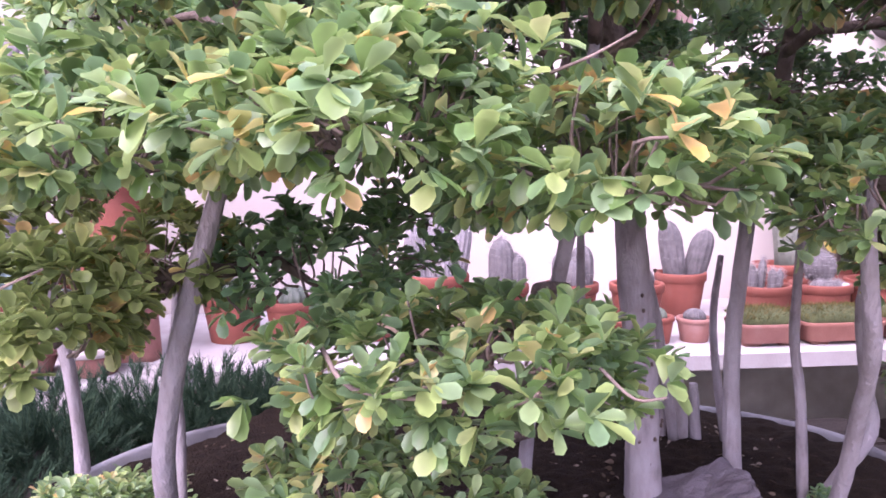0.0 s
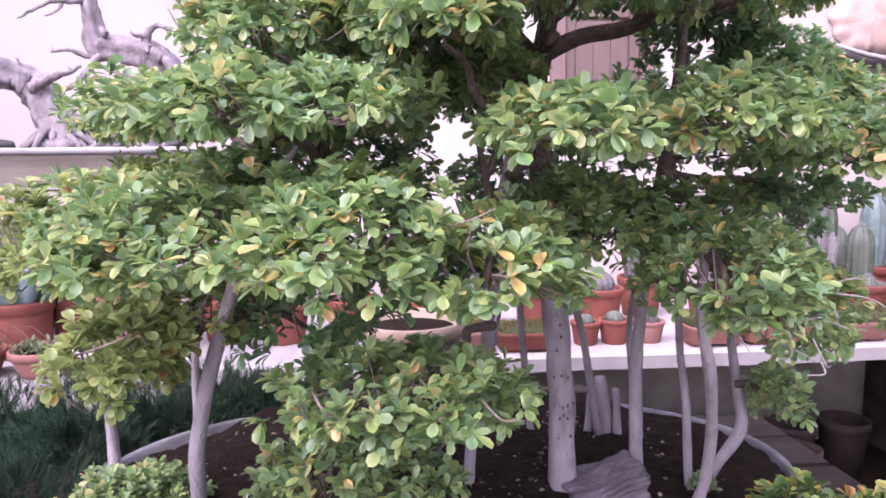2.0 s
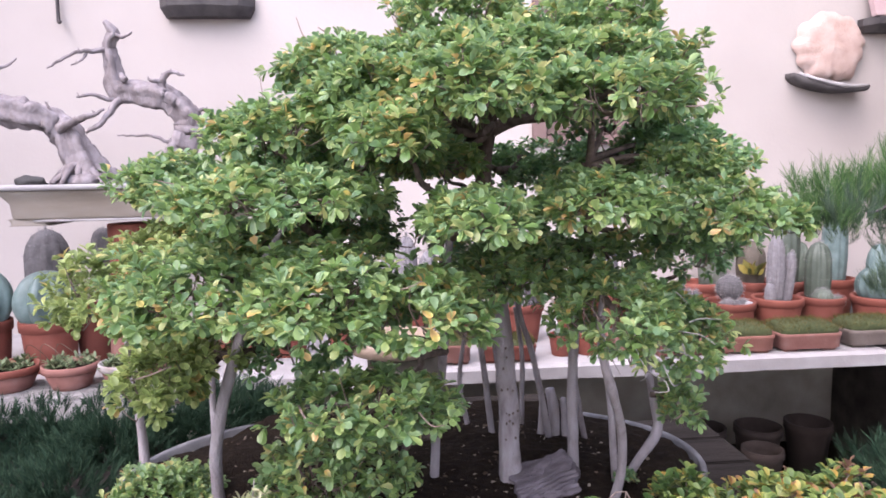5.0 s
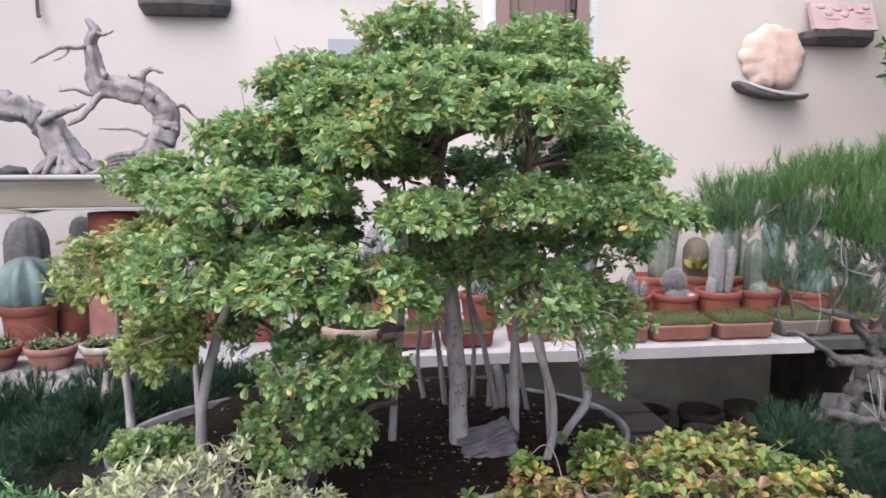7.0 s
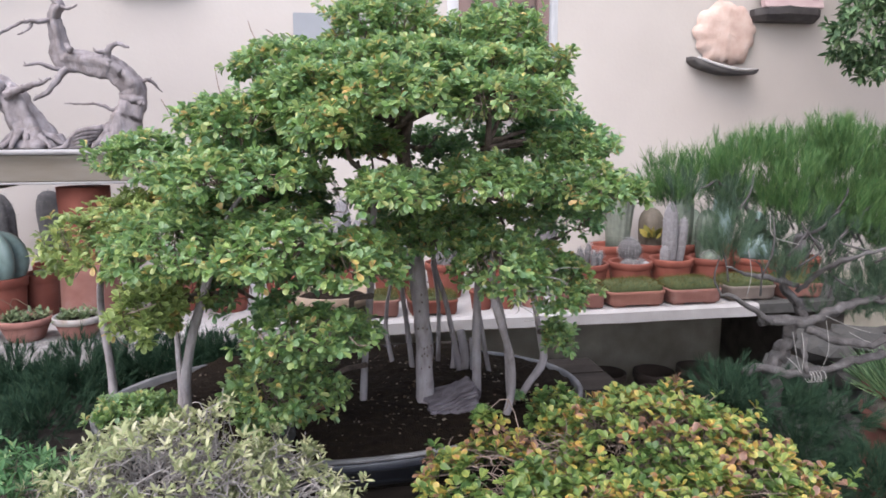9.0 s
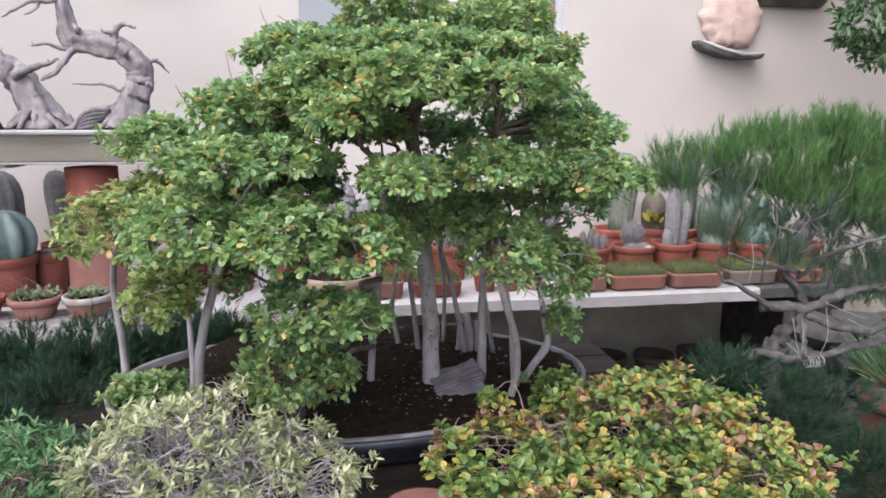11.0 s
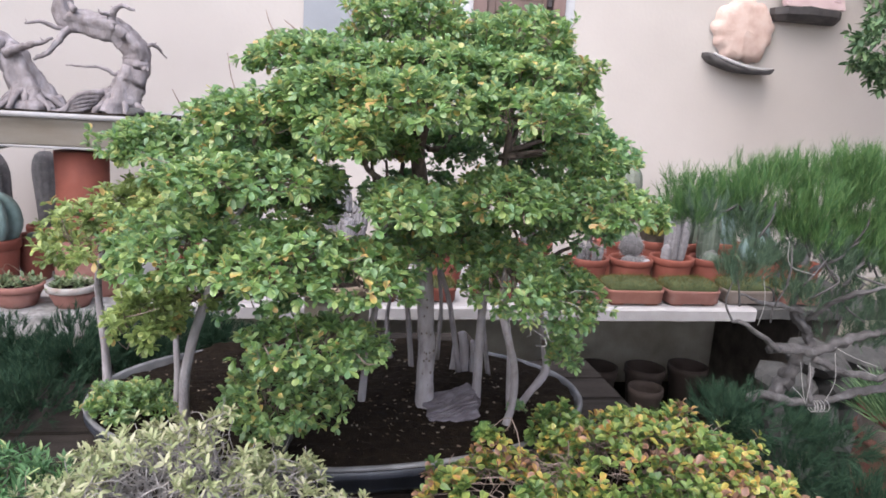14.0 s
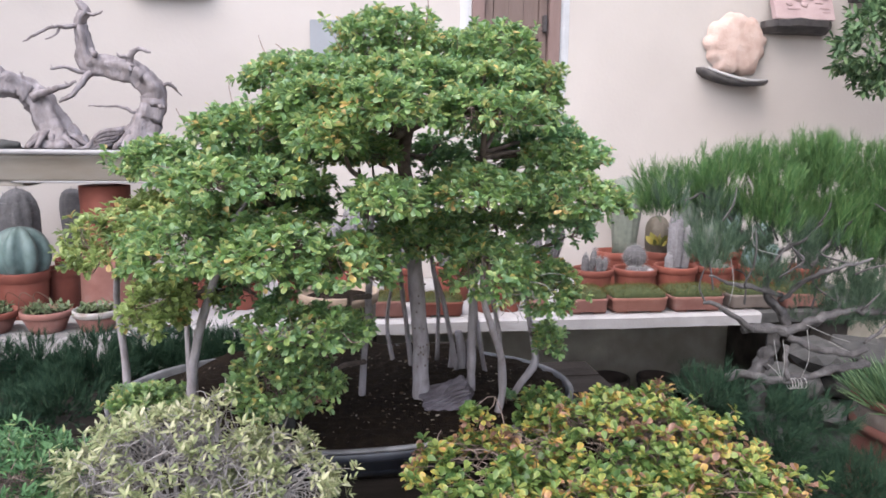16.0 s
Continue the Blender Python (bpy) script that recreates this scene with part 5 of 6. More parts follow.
part("limb", tube([(0.369, 1.200, 1.561, 0.013), (0.421, 1.180, 1.583, 0.012), (0.476, 1.120, 1.587, 0.010), (0.533, 1.050, 1.610, 0.007), (0.589, 1.000, 1.625, 0.004)], n=10), DARK_BARK, bonsai)
# a forked branch of the slim stem beside the main trunk
part("limb", tube([(0.279, 1.050, 1.253, 0.0068), (0.278, 1.060, 1.320, 0.0058), (0.274, 1.085, 1.385, 0.0052), (0.258, 1.095, 1.475, 0.0034)], n=8, gnarl=0.3), DARK_BARK, bonsai)
part("limb", tube([(0.274, 1.085, 1.385, 0.0044), (0.290, 1.100, 1.430, 0.0036), (0.288, 1.110, 1.480, 0.0024)], n=8, gnarl=0.3), DARK_BARK, bonsai)
# crown
pad(0.332, 1.220, 1.759, 0.124, 0.200, 0.064, root=top)
pad(0.556, 1.153, 1.729, 0.098, 0.180, 0.062, root=top)
pad(0.635, 1.116, 1.638, 0.069, 0.160, 0.064, root=(0.476, 1.12, 1.587))
pad(0.318, 0.822, 1.599, 0.106, 0.120, 0.050, root=fork)
pad(0.494, 0.837, 1.589, 0.107, 0.120, 0.040, root=(0.476, 1.12, 1.587))
pad(0.125, 1.153, 1.668, 0.111, 0.180, 0.045, root=fork)
pad(0.151, 0.999, 1.602, 0.090, 0.140, 0.035, root=fork)
pad(0.336, 0.979, 1.670, 0.124, 0.140, 0.026, root=fork)
pad(0.507, 0.970, 1.659, 0.096, 0.130, 0.027, root=(0.476, 1.12, 1.587))
pad(0.186, 0.950, 1.621, 0.082, 0.130, 0.029, root=fork)
pad(0.172, 0.922, 1.568, 0.075, 0.120, 0.029, root=fork, hole=-0.2)
# back of the crown
pad(0.474, 1.478, 1.739, 0.165, 0.150, 0.074, root=top, leaf=LEAF_BLUE, hole=0.0)
pad(0.224, 1.378, 1.619, 0.120, 0.150, 0.064, root=fork, leaf=LEAF_BLUE, hole=0.0)
pad(0.305, 1.385, 1.526, 0.091, 0.100, 0.065, root=mid, leaf=LEAF_BLUE, hole=-0.2)
pad(0.399, 1.110, 1.651, 0.133, 0.130, 0.053, root=fork, leaf=LEAF_BLUE, hole=0.0)
pad(0.177, 1.190, 1.646, 0.104, 0.130, 0.058, root=fork, leaf=LEAF_BLUE, hole=0.0)
pad(0.543, 1.110, 1.668, 0.109, 0.130, 0.058, root=top, leaf=LEAF_BLUE, hole=0.0)
# middle shelves
pad(0.023, 0.990, 1.552, 0.104, 0.130, 0.046, root=(0.064, 1.0, 1.452))
pad(-0.185, 1.216, 1.479, 0.088, 0.160, 0.049, root=(0.032, 1.0, 1.436))
pad(0.039, 0.881, 1.465, 0.159, 0.130, 0.039, root=(0.064, 1.0, 1.414))
pad(0.200, 0.860, 1.539, 0.071, 0.130, 0.039, root=(0.290, 1.0, 1.422))
pad(0.297, 0.792, 1.440, 0.067, 0.120, 0.030, root=(0.289, 1.0, 1.393))
pad(0.475, 0.857, 1.451, 0.094, 0.120, 0.039, root=(0.528, 1.12, 1.434))
pad(0.690, 0.960, 1.426, 0.116, 0.130, 0.044, root=(0.528, 1.12, 1.455))
pad(0.693, 1.092, 1.496, 0.089, 0.120, 0.042, root=(0.521, 1.10, 1.497))
pad(0.529, 1.469, 1.519, 0.099, 0.140, 0.050, root=(0.396, 1.25, 1.494), leaf=LEAF_BLUE, hole=0.13)
pad(0.791, 1.293, 1.309, 0.083, 0.110, 0.043, root=(0.647, 1.12, 1.256), leaf=LEAF_BLUE, hole=-0.1)
pad(0.022, 1.269, 1.478, 0.122, 0.140, 0.066, root=(0.064, 1.0, 1.452), leaf=LEAF_BLUE, hole=0.0)
pad(0.071, 1.130, 1.516, 0.142, 0.130, 0.059, root=(0.064, 1.0, 1.452), leaf=LEAF_BLUE, hole=0.0)
pad(0.085, 1.190, 1.415, 0.117, 0.130, 0.049, root=(0.064, 1.0, 1.414), leaf=LEAF_BLUE, hole=-0.06)
pad(0.694, 1.319, 1.517, 0.148, 0.140, 0.071, root=(0.521, 1.10, 1.497), leaf=LEAF_BLUE, hole=0.12)
pad(0.363, 1.214, 1.326, 0.060, 0.110, 0.054, root=(0.377, 1.2, 1.326), leaf=LEAF_BLUE, hole=-0.06)
pad(0.605, 1.190, 1.590, 0.085, 0.095, 0.045, root=(0.530, 1.09, 1.511), leaf=LEAF_BLUE, hole=-0.08)
pad(0.700, 1.180, 1.548, 0.085, 0.100, 0.042, root=(0.530, 1.09, 1.511), leaf=LEAF_BLUE, hole=-0.08)
pad(0.780, 1.160, 1.500, 0.062, 0.090, 0.034, root=(0.530, 1.09, 1.500), leaf=LEAF_BLUE, hole=-0.08)
pad(0.470, 1.420, 1.490, 0.085, 0.080, 0.048, root=(0.364, 1.20, 1.499), leaf=LEAF_BLUE, hole=-0.02)
pad(0.640, 1.300, 1.420, 0.110, 0.100, 0.034, root=(0.541, 1.15, 1.391), leaf=LEAF_BLUE, hole=0.0)
pad(-0.157, 1.190, 1.364, 0.113, 0.130, 0.057, root=(-0.008, 0.93, 1.306), leaf=LEAF_OLIVE, hole=-0.06)
pad(0.266, 1.130, 1.512, 0.080, 0.110, 0.034, root=fork, hole=-0.12)
pad(0.258, 1.040, 1.512, 0.078, 0.090, 0.034, root=fork)
pad(0.549, 1.339, 1.484, 0.134, 0.140, 0.059, root=None, leaf=LEAF_BLUE, hole=0.13)
pad(0.384, 1.302, 1.379, 0.128, 0.120, 0.062, root=(0.377, 1.2, 1.368), leaf=LEAF_BLUE, hole=-0.10)
pad(0.467, 1.152, 1.324, 0.095, 0.120, 0.052, root=(0.383, 1.19, 1.305), hole=-0.15)
pad(-0.036, 0.998, 1.394, 0.075, 0.080, 0.031, root=(-0.008, 0.93, 1.306), hole=-0.15)
pad(-0.094, 1.085, 1.386, 0.100, 0.100, 0.024, root=(-0.008, 0.93, 1.306), leaf=LEAF_OLIVE, hole=-0.12)
pad(0.093, 1.145, 1.375, 0.108, 0.100, 0.026, root=(0.064, 1.0, 1.414), hole=-0.10)
pad(0.571, 1.096, 1.346, 0.084, 0.090, 0.036, root=(0.541, 1.15, 1.391), hole=-0.08)
pad(0.732, 1.125, 1.358, 0.081, 0.100, 0.026, root=(0.541, 1.15, 1.391), leaf=LEAF_BLUE, hole=-0.08)
# low shelves
pad(-0.252, 1.086, 1.316, 0.094, 0.160, 0.076, root=(-0.249, 1.12, 1.292), leaf=LEAF_OLIVE, hole=-0.06)
pad(-0.077, 0.887, 1.339, 0.102, 0.150, 0.064, root=(-0.008, 0.93, 1.306))
pad(0.102, 0.822, 1.345, 0.106, 0.150, 0.056, root=(0.001, 0.93, 1.328))
pad(0.234, 0.826, 1.315, 0.084, 0.130, 0.051, root=(0.279, 1.0, 1.350))
pad(-0.126, 0.895, 1.217, 0.061, 0.100, 0.052, root=(-0.044, 0.94, 1.240), leaf=LEAF_OLIVE)
pad(0.388, 1.032, 1.333, 0.087, 0.120, 0.057, root=(0.383, 1.19, 1.305))
pad(0.513, 0.901, 1.282, 0.089, 0.130, 0.062, root=(0.512, 0.95, 1.298))
pad(0.654, 1.032, 1.224, 0.073, 0.120, 0.076, root=(0.649, 1.1, 1.244))
pad(0.702, 1.107, 1.076, 0.038, 0.055, 0.041, root=(0.682, 1.19, 1.063), low=-0.9)
pad(-0.073, 0.968, 1.238, 0.056, 0.080, 0.053, root=(-0.033, 0.94, 1.240), leaf=LEAF_OLIVE, hole=-0.05)
pad(0.052, 1.015, 1.232, 0.107, 0.100, 0.049, root=(-0.033, 0.94, 1.240), leaf=LEAF_BLUE, hole=-0.06)
pad(0.155, 0.810, 1.200, 0.119, 0.100, 0.033, root=(0.279, 1.06, 1.198), low=-0.8)
pad(0.097, 0.924, 1.058, 0.108, 0.110, 0.062, root=(0.271, 1.19, 1.005), low=-0.95)
pad(0.200, 1.040, 1.285, 0.100, 0.080, 0.034, root=(0.285, 1.06, 1.29), leaf=LEAF_BLUE, hole=-0.05)
# low sprouts round the left stems
pad(-0.240, 1.215, 0.915, 0.090, 0.085, 0.038, low=-0.1, spacing=0.0165, length=(0.011, 0.018), hole=-0.4)
pad(0.622, 1.170, 0.908, 0.019, 0.018, 0.015, leaf=LEAF_BLUE, low=-0.2, spacing=0.014, length=(0.007, 0.012), hole=-1.0)

part("stone", boulder(0.094, 1.02, 0.925, 0.022, 0.018, 0.030, 6, 0.4, 2), GREY_STONE, bonsai, "small grey stone on the soil", smooth=False)
part("shard", boulder(0.165, 1.180, 0.918, 0.020, 0.012, 0.012, 8, 0.5, 2), TERRA_PALE, bonsai, "broken terracotta shard on the soil", smooth=False)

# bare and dead twigs
for line in ([(0.073, 1.10, 1.701, 0.0018), (0.057, 1.13, 1.726, 0.0013), (0.048, 1.142, 1.752, 0.0009)],
             [(0.127, 1.09, 1.701, 0.0018), (0.100, 1.12, 1.723, 0.0013), (0.083, 1.14, 1.736, 0.0009)],
             [(-0.004, 1.20, 1.570, 0.0018), (-0.029, 1.26, 1.621, 0.0013), (-0.040, 1.281, 1.673, 0.0008)],
             [(-0.066, 1.05, 1.532, 0.0018), (-0.093, 1.058, 1.564, 0.0013), (-0.109, 1.058, 1.594, 0.0008)],
             [(0.402, 1.10, 1.783, 0.0018), (0.407, 1.10, 1.814, 0.0013), (0.404, 1.10, 1.840, 0.0008)]):
    part("bare_twig", tube(line, n=6), TWIG, bonsai, "bare reddish twig tip")
g = np.random.default_rng(31)
for i in range(16):
    a = np.array([0.548 + g.normal(0, 0.03), 0.80 + g.normal(0, 0.02), 1.25 + g.normal(0, 0.02)])
    b = a + np.array([g.uniform(-0.02, 0.06), g.normal(0, 0.02), g.normal(-0.005, 0.015)])
    part("dead_twig", tube([(*a, 0.0009), (*((a + b) / 2 + g.normal(0, 0.008, 3)), 0.0008), (*b, 0.0005)], n=5), DEADTWIG, bonsai, "bleached dead twig")
part("dead_twig", tube([(0.579, 0.90, 1.296, 0.0008), (0.600, 0.90, 1.315, 0.0008), (0.621, 0.90, 1.297, 0.0006)], n=5), DEADTWIG, bonsai, "bleached dead twig")
for line in ([(0.037, 0.74, 1.357, 0.0014), (0.066, 0.715, 1.343, 0.0012), (0.094, 0.695, 1.327, 0.0008)], [(0.193, 0.74, 1.358, 0.0009), (0.210, 0.725, 1.364, 0.0008), (0.227, 0.715, 1.373, 0.0005)],
             [(-0.149, 0.84, 1.234, 0.0010), (-0.121, 0.82, 1.245, 0.0010), (-0.087, 0.81, 1.259, 0.0008)], [(0.076, 0.75, 1.223, 0.0013), (0.093, 0.73, 1.206, 0.0013), (0.138, 0.72, 1.201, 0.0009)],
             [(0.220, 0.745, 1.208, 0.0010), (0.235, 0.735, 1.194, 0.0009), (0.251, 0.732, 1.195, 0.0006)]):
    part("branchlet", tube(line, n=7), TWIG, bonsai, "pinkish-brown branchlet")

# the rock and the litter on the soil
def layered_rock(c, r, tilt):
    """A split block of stone: blunt ends, strata that run along it, a chipped top."""
    bm = bmesh.new()
    bmesh.ops.create_icosphere(bm, subdivisions=6, radius=1.0)
    turn = Matrix.Rotation(radians(tilt), 3, "Y")
    for v in bm.verts:
        q = v.co.copy()
        big = max(abs(q.x), abs(q.y) * 0.95, abs(q.z))
        q = q.lerp(q / big, 0.62)
        d = 1 + 0.16 * noise.noise(q * 1.3 + Vector((6, 2, 1))) + 0.07 * noise.noise(q * 3.5)
        level = q.z * 3.2 + 0.5 * noise.noise(Vector((q.x * 1.2, q.y * 1.2, 4.0)))
        groove = abs(level - round(level)) * 2
        d += -0.10 * (1 - groove) ** 3 + 0.035 * noise.noise(Vector((q.x * 5, q.y * 5, q.z * 14))) + 0.02 * noise.noise(q * 18)
        lump = 0.22 * max(0.0, noise.noise(Vector((q.x * 1.7 + 2.0, q.y, 0.0)))) if q.z > 0 else 0.0
        v.co = Vector(c) + turn @ Vector((q.x * r[0] * d, q.y * r[1] * d, q.z * r[2] * (d + lump)))
    bm.verts.index_update()
    geo = ([v.co[:] for v in bm.verts], [[v.index for v in f.verts] for f in bm.faces])
    bm.free()
    return geo


solo("bark_rock", layered_rock((0.468, 1.165, 0.916), (0.064, 0.045, 0.030), -20), STONE, "rough grey-brown layered rock leaning on the trunk", "rock", smooth=False)
g = np.random.default_rng(77)
n = 520
a, q = g.uniform(0, 6.28, n), np.sqrt(g.random(n)) * 0.95
xy = np.stack([PX + np.cos(a) * q * PA * 0.96, PY + np.sin(a) * q * PB * 0.96], 1)
P = np.array([(x, y, soil_height(x, y) + 0.002) for x, y in xy])
A = np.stack([np.cos(a * 3), np.sin(a * 3), g.normal(0, 0.15, n)], 1)
solo("leaf_litter", scatter(OBOVATE, P, A, g.uniform(0.004, 0.013, n), g.normal(0, 0.9, n)), LITTER, "dry fallen leaves scattered on dark soil", "leaf litter", kind="stuff")

# single leaves that hang nearest to the way
near_sorted = sorted(LEAF_STORE, key=lambda e: e[0][1])
SINGLE = {}
for p, a, s, q, m in near_sorted[:300]:
    if m.name not in SINGLE:
        SINGLE[m.name] = mesh_of("leaf", OBOVATE[0], OBOVATE[1], m)
    ob = new("leaf", SINGLE[m.name])
    ob.parent = bonsai
    turn = frames_for(np.array([a]), np.array([q]))[0]
    ob.matrix_parent_inverse = Matrix.Translation(-bonsai.location)
    ob.matrix_basis = Matrix.Translation(p) @ Matrix(turn.tolist()).to_4x4() @ Matrix.Diagonal((s * 1.1, s, s, 1))
rest = near_sorted[300:]
for m in sorted({e[4].name for e in rest}):
    sel = [e for e in rest if e[4].name == m]
    part("foliage_pad", scatter(OBOVATE, np.array([e[0] for e in sel]), np.array([e[1] for e in sel]), np.array([e[2] for e in sel]), np.array([e[3] for e in sel])), sel[0][4], bonsai, kind="stuff")

# ---- olive pot behind the grove ----
op = thing("ceramic_planter", (0.215, 1.93, BENCH), "olive-brown round planter with a beige rim on a saucer", "planter")
solo("block_table", box(-0.15, 0.72, 1.76, 2.12, 0.0, 0.765, 0.01), BENCHWOOD, "dark low stand behind the grove", "stand")
op.location.z = 0.765
part("saucer", lathe([(0.10, 0.0005), (0.135, 0.022), (0.14, 0.028), (0.132, 0.028), (0.1, 0.012)], 36, (0.255, 1.93, 0.765)), GREY_STONE, op, "grey saucer")
part("body", lathe([(0.085, 0.013), (0.088, 0.018), (0.105, 0.12), (0.108, 0.205)], 36, (0.225, 1.93, 0.765)), OLIVE, op)
part("rim", lathe([(0.108, 0.2055), (0.135, 0.215), (0.14, 0.25), (0.133, 0.252), (0.12, 0.24), (0.115, 0.21)], 36, (0.205, 1.93, 0.765)), BEIGE, op, "beige clay rim")
part("soil", soil_disc(0.116, 0.225, (0.205, 1.93, 0.765)), EARTH, op)

# ---- shrubs in front ----


def shrub(name, domes, leaf, shape, label, spacing, length, per, twig, stems, pot_r, pot_h, clay, seed, lift=(0.1, 1.1), width=1.0, hole=-0.3, low=-0.35):
    """A pot-grown shrub: pot, stems, twigs and leaves on an uneven dome."""
    (x, y, z), r = domes[0]
    t = thing(name, (x, y, BENCH), label, "shrub")
    part("pot", lathe([(pot_r * 0.8, 0.0005), (pot_r * 0.84, 0.005), (pot_r * 0.95, pot_h - 0.02), (pot_r, pot_h - 0.018), (pot_r, pot_h), (pot_r * 0.93, pot_h), (pot_r * 0.9, pot_h - 0.02), (0.002, pot_h - 0.02)], 40, (x, y, BENCH)), clay, t)
    part("soil", soil_disc(pot_r * 0.9, pot_h - 0.017, (x, y, BENCH)), EARTH, t)
    both = [pad_points(c, q, spacing, low, inner=0.22) for c, q in domes]
    pts, out = np.concatenate([b[0] for b in both]), np.concatenate([b[1] for b in both])
    keep = np.array([noise.noise(Vector(q) * 17 + Vector((seed, 0, 0))) > hole for q in pts])
    pts, out = pts[keep], out[keep]
    g = np.random.default_rng(seed)
    root = np.array([x, y, BENCH + pot_h - 0.02])
    tw = []
    for k in range(7):
        d = np.array([g.uniform(-0.4, 0.4) * r[0], g.uniform(-0.4, 0.4) * r[1], z - root[2]])
        part("stem", tube([(*(root + d * 0.02 * np.array([1, 1, 0])), 0.007), (*(root + d * 0.5 + g.normal(0, 0.012, 3)), 0.005), (*(root + d), 0.003)], n=7, gnarl=0.25), twig, t)
    for k in g.choice(len(pts), size=min(stems, len(pts)), replace=False):
        q = pts[k]
        s = np.array([x + (q[0] - x) * 0.62, y + (q[1] - y) * 0.62, z + (q[2] - z) * 0.45 - 0.02])
        c2 = s + (q - s) * 0.33 + g.normal(0, 0.014, 3)
        c3 = s + (q - s) * 0.68 + g.normal(0, 0.014, 3)
        tw.append(tube([(*s, 0.0014), (*c2, 0.0012), (*c3, 0.0010), (*q, 0.0006)], n=4, step=3, gnarl=0.15))
        for j in range(3):
            b = c2 if j < 2 else c3
            e = b + g.normal(0, 0.018, 3)
            tw.append(tube([(*b, 0.0010), (*((b + e) / 2 + g.normal(0, 0.007, 3)), 0.0009), (*e, 0.0005)], n=4, step=2, gnarl=0.1))
    part("twig_tangle", joined(*tw), twig, t, kind="stuff")
    P, A, S = rosettes(pts, out, per=per, length=length, lift=lift)
    part("foliage", scatter(shape, P, A, S, g.normal(0, 0.35, len(P)), np.full(len(P), width)), leaf, t, kind="stuff")
    return t


shrub("autumn_shrub", [((0.82, 0.86, 0.905), (0.20, 0.18, 0.115)), ((0.475, 0.79, 0.915), (0.115, 0.13, 0.055)), ((0.94, 0.75, 0.855), (0.17, 0.16, 0.085)), ((0.67, 0.66, 0.850), (0.25, 0.15, 0.095)), ((0.478, 0.86, 0.985), (0.030, 0.030, 0.032)), ((0.66, 0.98, 0.945), (0.06, 0.05, 0.05))], LEAF_MIX, OBOVATE, "low shrub of green, yellow and russet small leaves", 0.0205, (0.0145, 0.0230), (5, 8), TWIG, 420, 0.25, 0.05, GREYPOT, 41, hole=-0.30, width=1.05)
SILVER = surface("silvery_twig", [(0.3, (0.170, 0.155, 0.148)), (0.7, (0.345, 0.322, 0.315))], scale=60, fine=200, bump=0.4, rough=0.85)
shrub("pale_shrub", [((-0.06, 0.70, 0.985), (0.175, 0.16, 0.115)), ((0.10, 0.70, 0.945), (0.115, 0.14, 0.085)), ((0.19, 0.62, 0.895), (0.055, 0.06, 0.045))], LEAF_CREAM, NARROW, "twiggy grey shrub with pale cream-green narrow leaves", 0.0185, (0.011, 0.021), (6, 9), SILVER, 330, 0.13, 0.07, BEIGE, 42, width=1.35, hole=-0.04, low=-0.15)
shrub("green_shrub", [((-0.382, 0.68, 0.920), (0.185, 0.22, 0.135))], LEAF_GREEN, NARROW, "dense shrub with narrow dark green leaves", 0.0185, (0.014, 0.027), (6, 9), TWIG, 200, 0.13, 0.07, TERRA_PALE, 43)
dish = thing("empty_pot", (0.33, 0.78, BENCH), "small shallow brown clay dish on the bench", "pot")
part("dish", lathe([(0.060, 0.0005), (0.075, 0.03), (0.069, 0.03), (0.056, 0.012), (0.002, 0.012)], 32, (0.33, 0.78, BENCH)), TERRA_PALE, dish)


# ---- pines ----
def needles(name, clumps, parent, material, count, length, up=0.8, seed=0, spread=0.75, wide=1.7):
    """Brush-like shoots of needles in clumps (x, y, z, rx, ry, rz)."""
    g = np.random.default_rng(seed)
    geos = []
    for c in clumps:
        shoots = max(6, int(count * (c[3] * c[5]) / 0.01) // 34)
        d = g.normal(size=(shoots, 3))
        d /= np.linalg.norm(d, axis=1, keepdims=True)
        base = np.array(c[:3]) + d * g.random(shoots)[:, None] ** 0.45 * np.array(c[3:])
        keep = np.array([noise.noise(Vector(q) * 19) > -0.22 for q in base])
        base, d = base[keep], d[keep]
        axis = d * spread * 0.5 + np.array([0, 0, up]) + g.normal(0, 0.16, d.shape)
        axis /= np.linalg.norm(axis, axis=1, keepdims=True)
        size = g.uniform(0.65, 1.15, len(base)) * length
        k = np.repeat(np.arange(len(base)), 34)
        along = g.random(len(k))
        p = base[k] + axis[k] * (along * size[k] * 1.1)[:, None] + g.normal(0, 0.0012, (len(k), 3))
        ax = axis[k] * 1.15 + g.normal(0, 0.38, (len(k), 3))
        geos.append(scatter(NEEDLE_SHAPE, p, ax, g.uniform(0.55, 1.0, len(k)) * size[k], g.uniform(0, 6, len(k)), np.full(len(k), wide)))
    return part(name, joined(*geos), material, parent, kind="stuff")


LOW = 0.45
stand = thing("low_stand", (1.35, 1.15, 0.0), "dark low wooden stand beside the bench", "stand")
for i in range(5):
    part("plank", box(1.06, 1.86, 0.86 + i * 0.125, 0.98 + i * 0.125, LOW - 0.03, LOW, 0.003), BENCHWOOD, stand)
for x in (1.10, 1.76):
    for y in (0.90, 1.40):
        part("leg", box(x, x + 0.06, y, y + 0.06, 0.0, LOW - 0.0305, 0.003), BENCHWOOD, stand)
pine = thing("pine_bonsai", (1.24, 1.12, LOW), "wired pine bonsai with upright green needles", "bonsai tree")
part("pot", tray_rows(1.10, 1.44, 0.98, 1.26, [(0, 0, LOW + 0.0005), (0.005, 0.005, LOW + 0.005), (0.015, 0.012, LOW + 0.08), (0.02, 0.018, LOW + 0.082), (0.02, 0.018, LOW + 0.10), (0.005, 0.003, LOW + 0.10), (0, 0, LOW + 0.085)]), GREYPOT, pine)
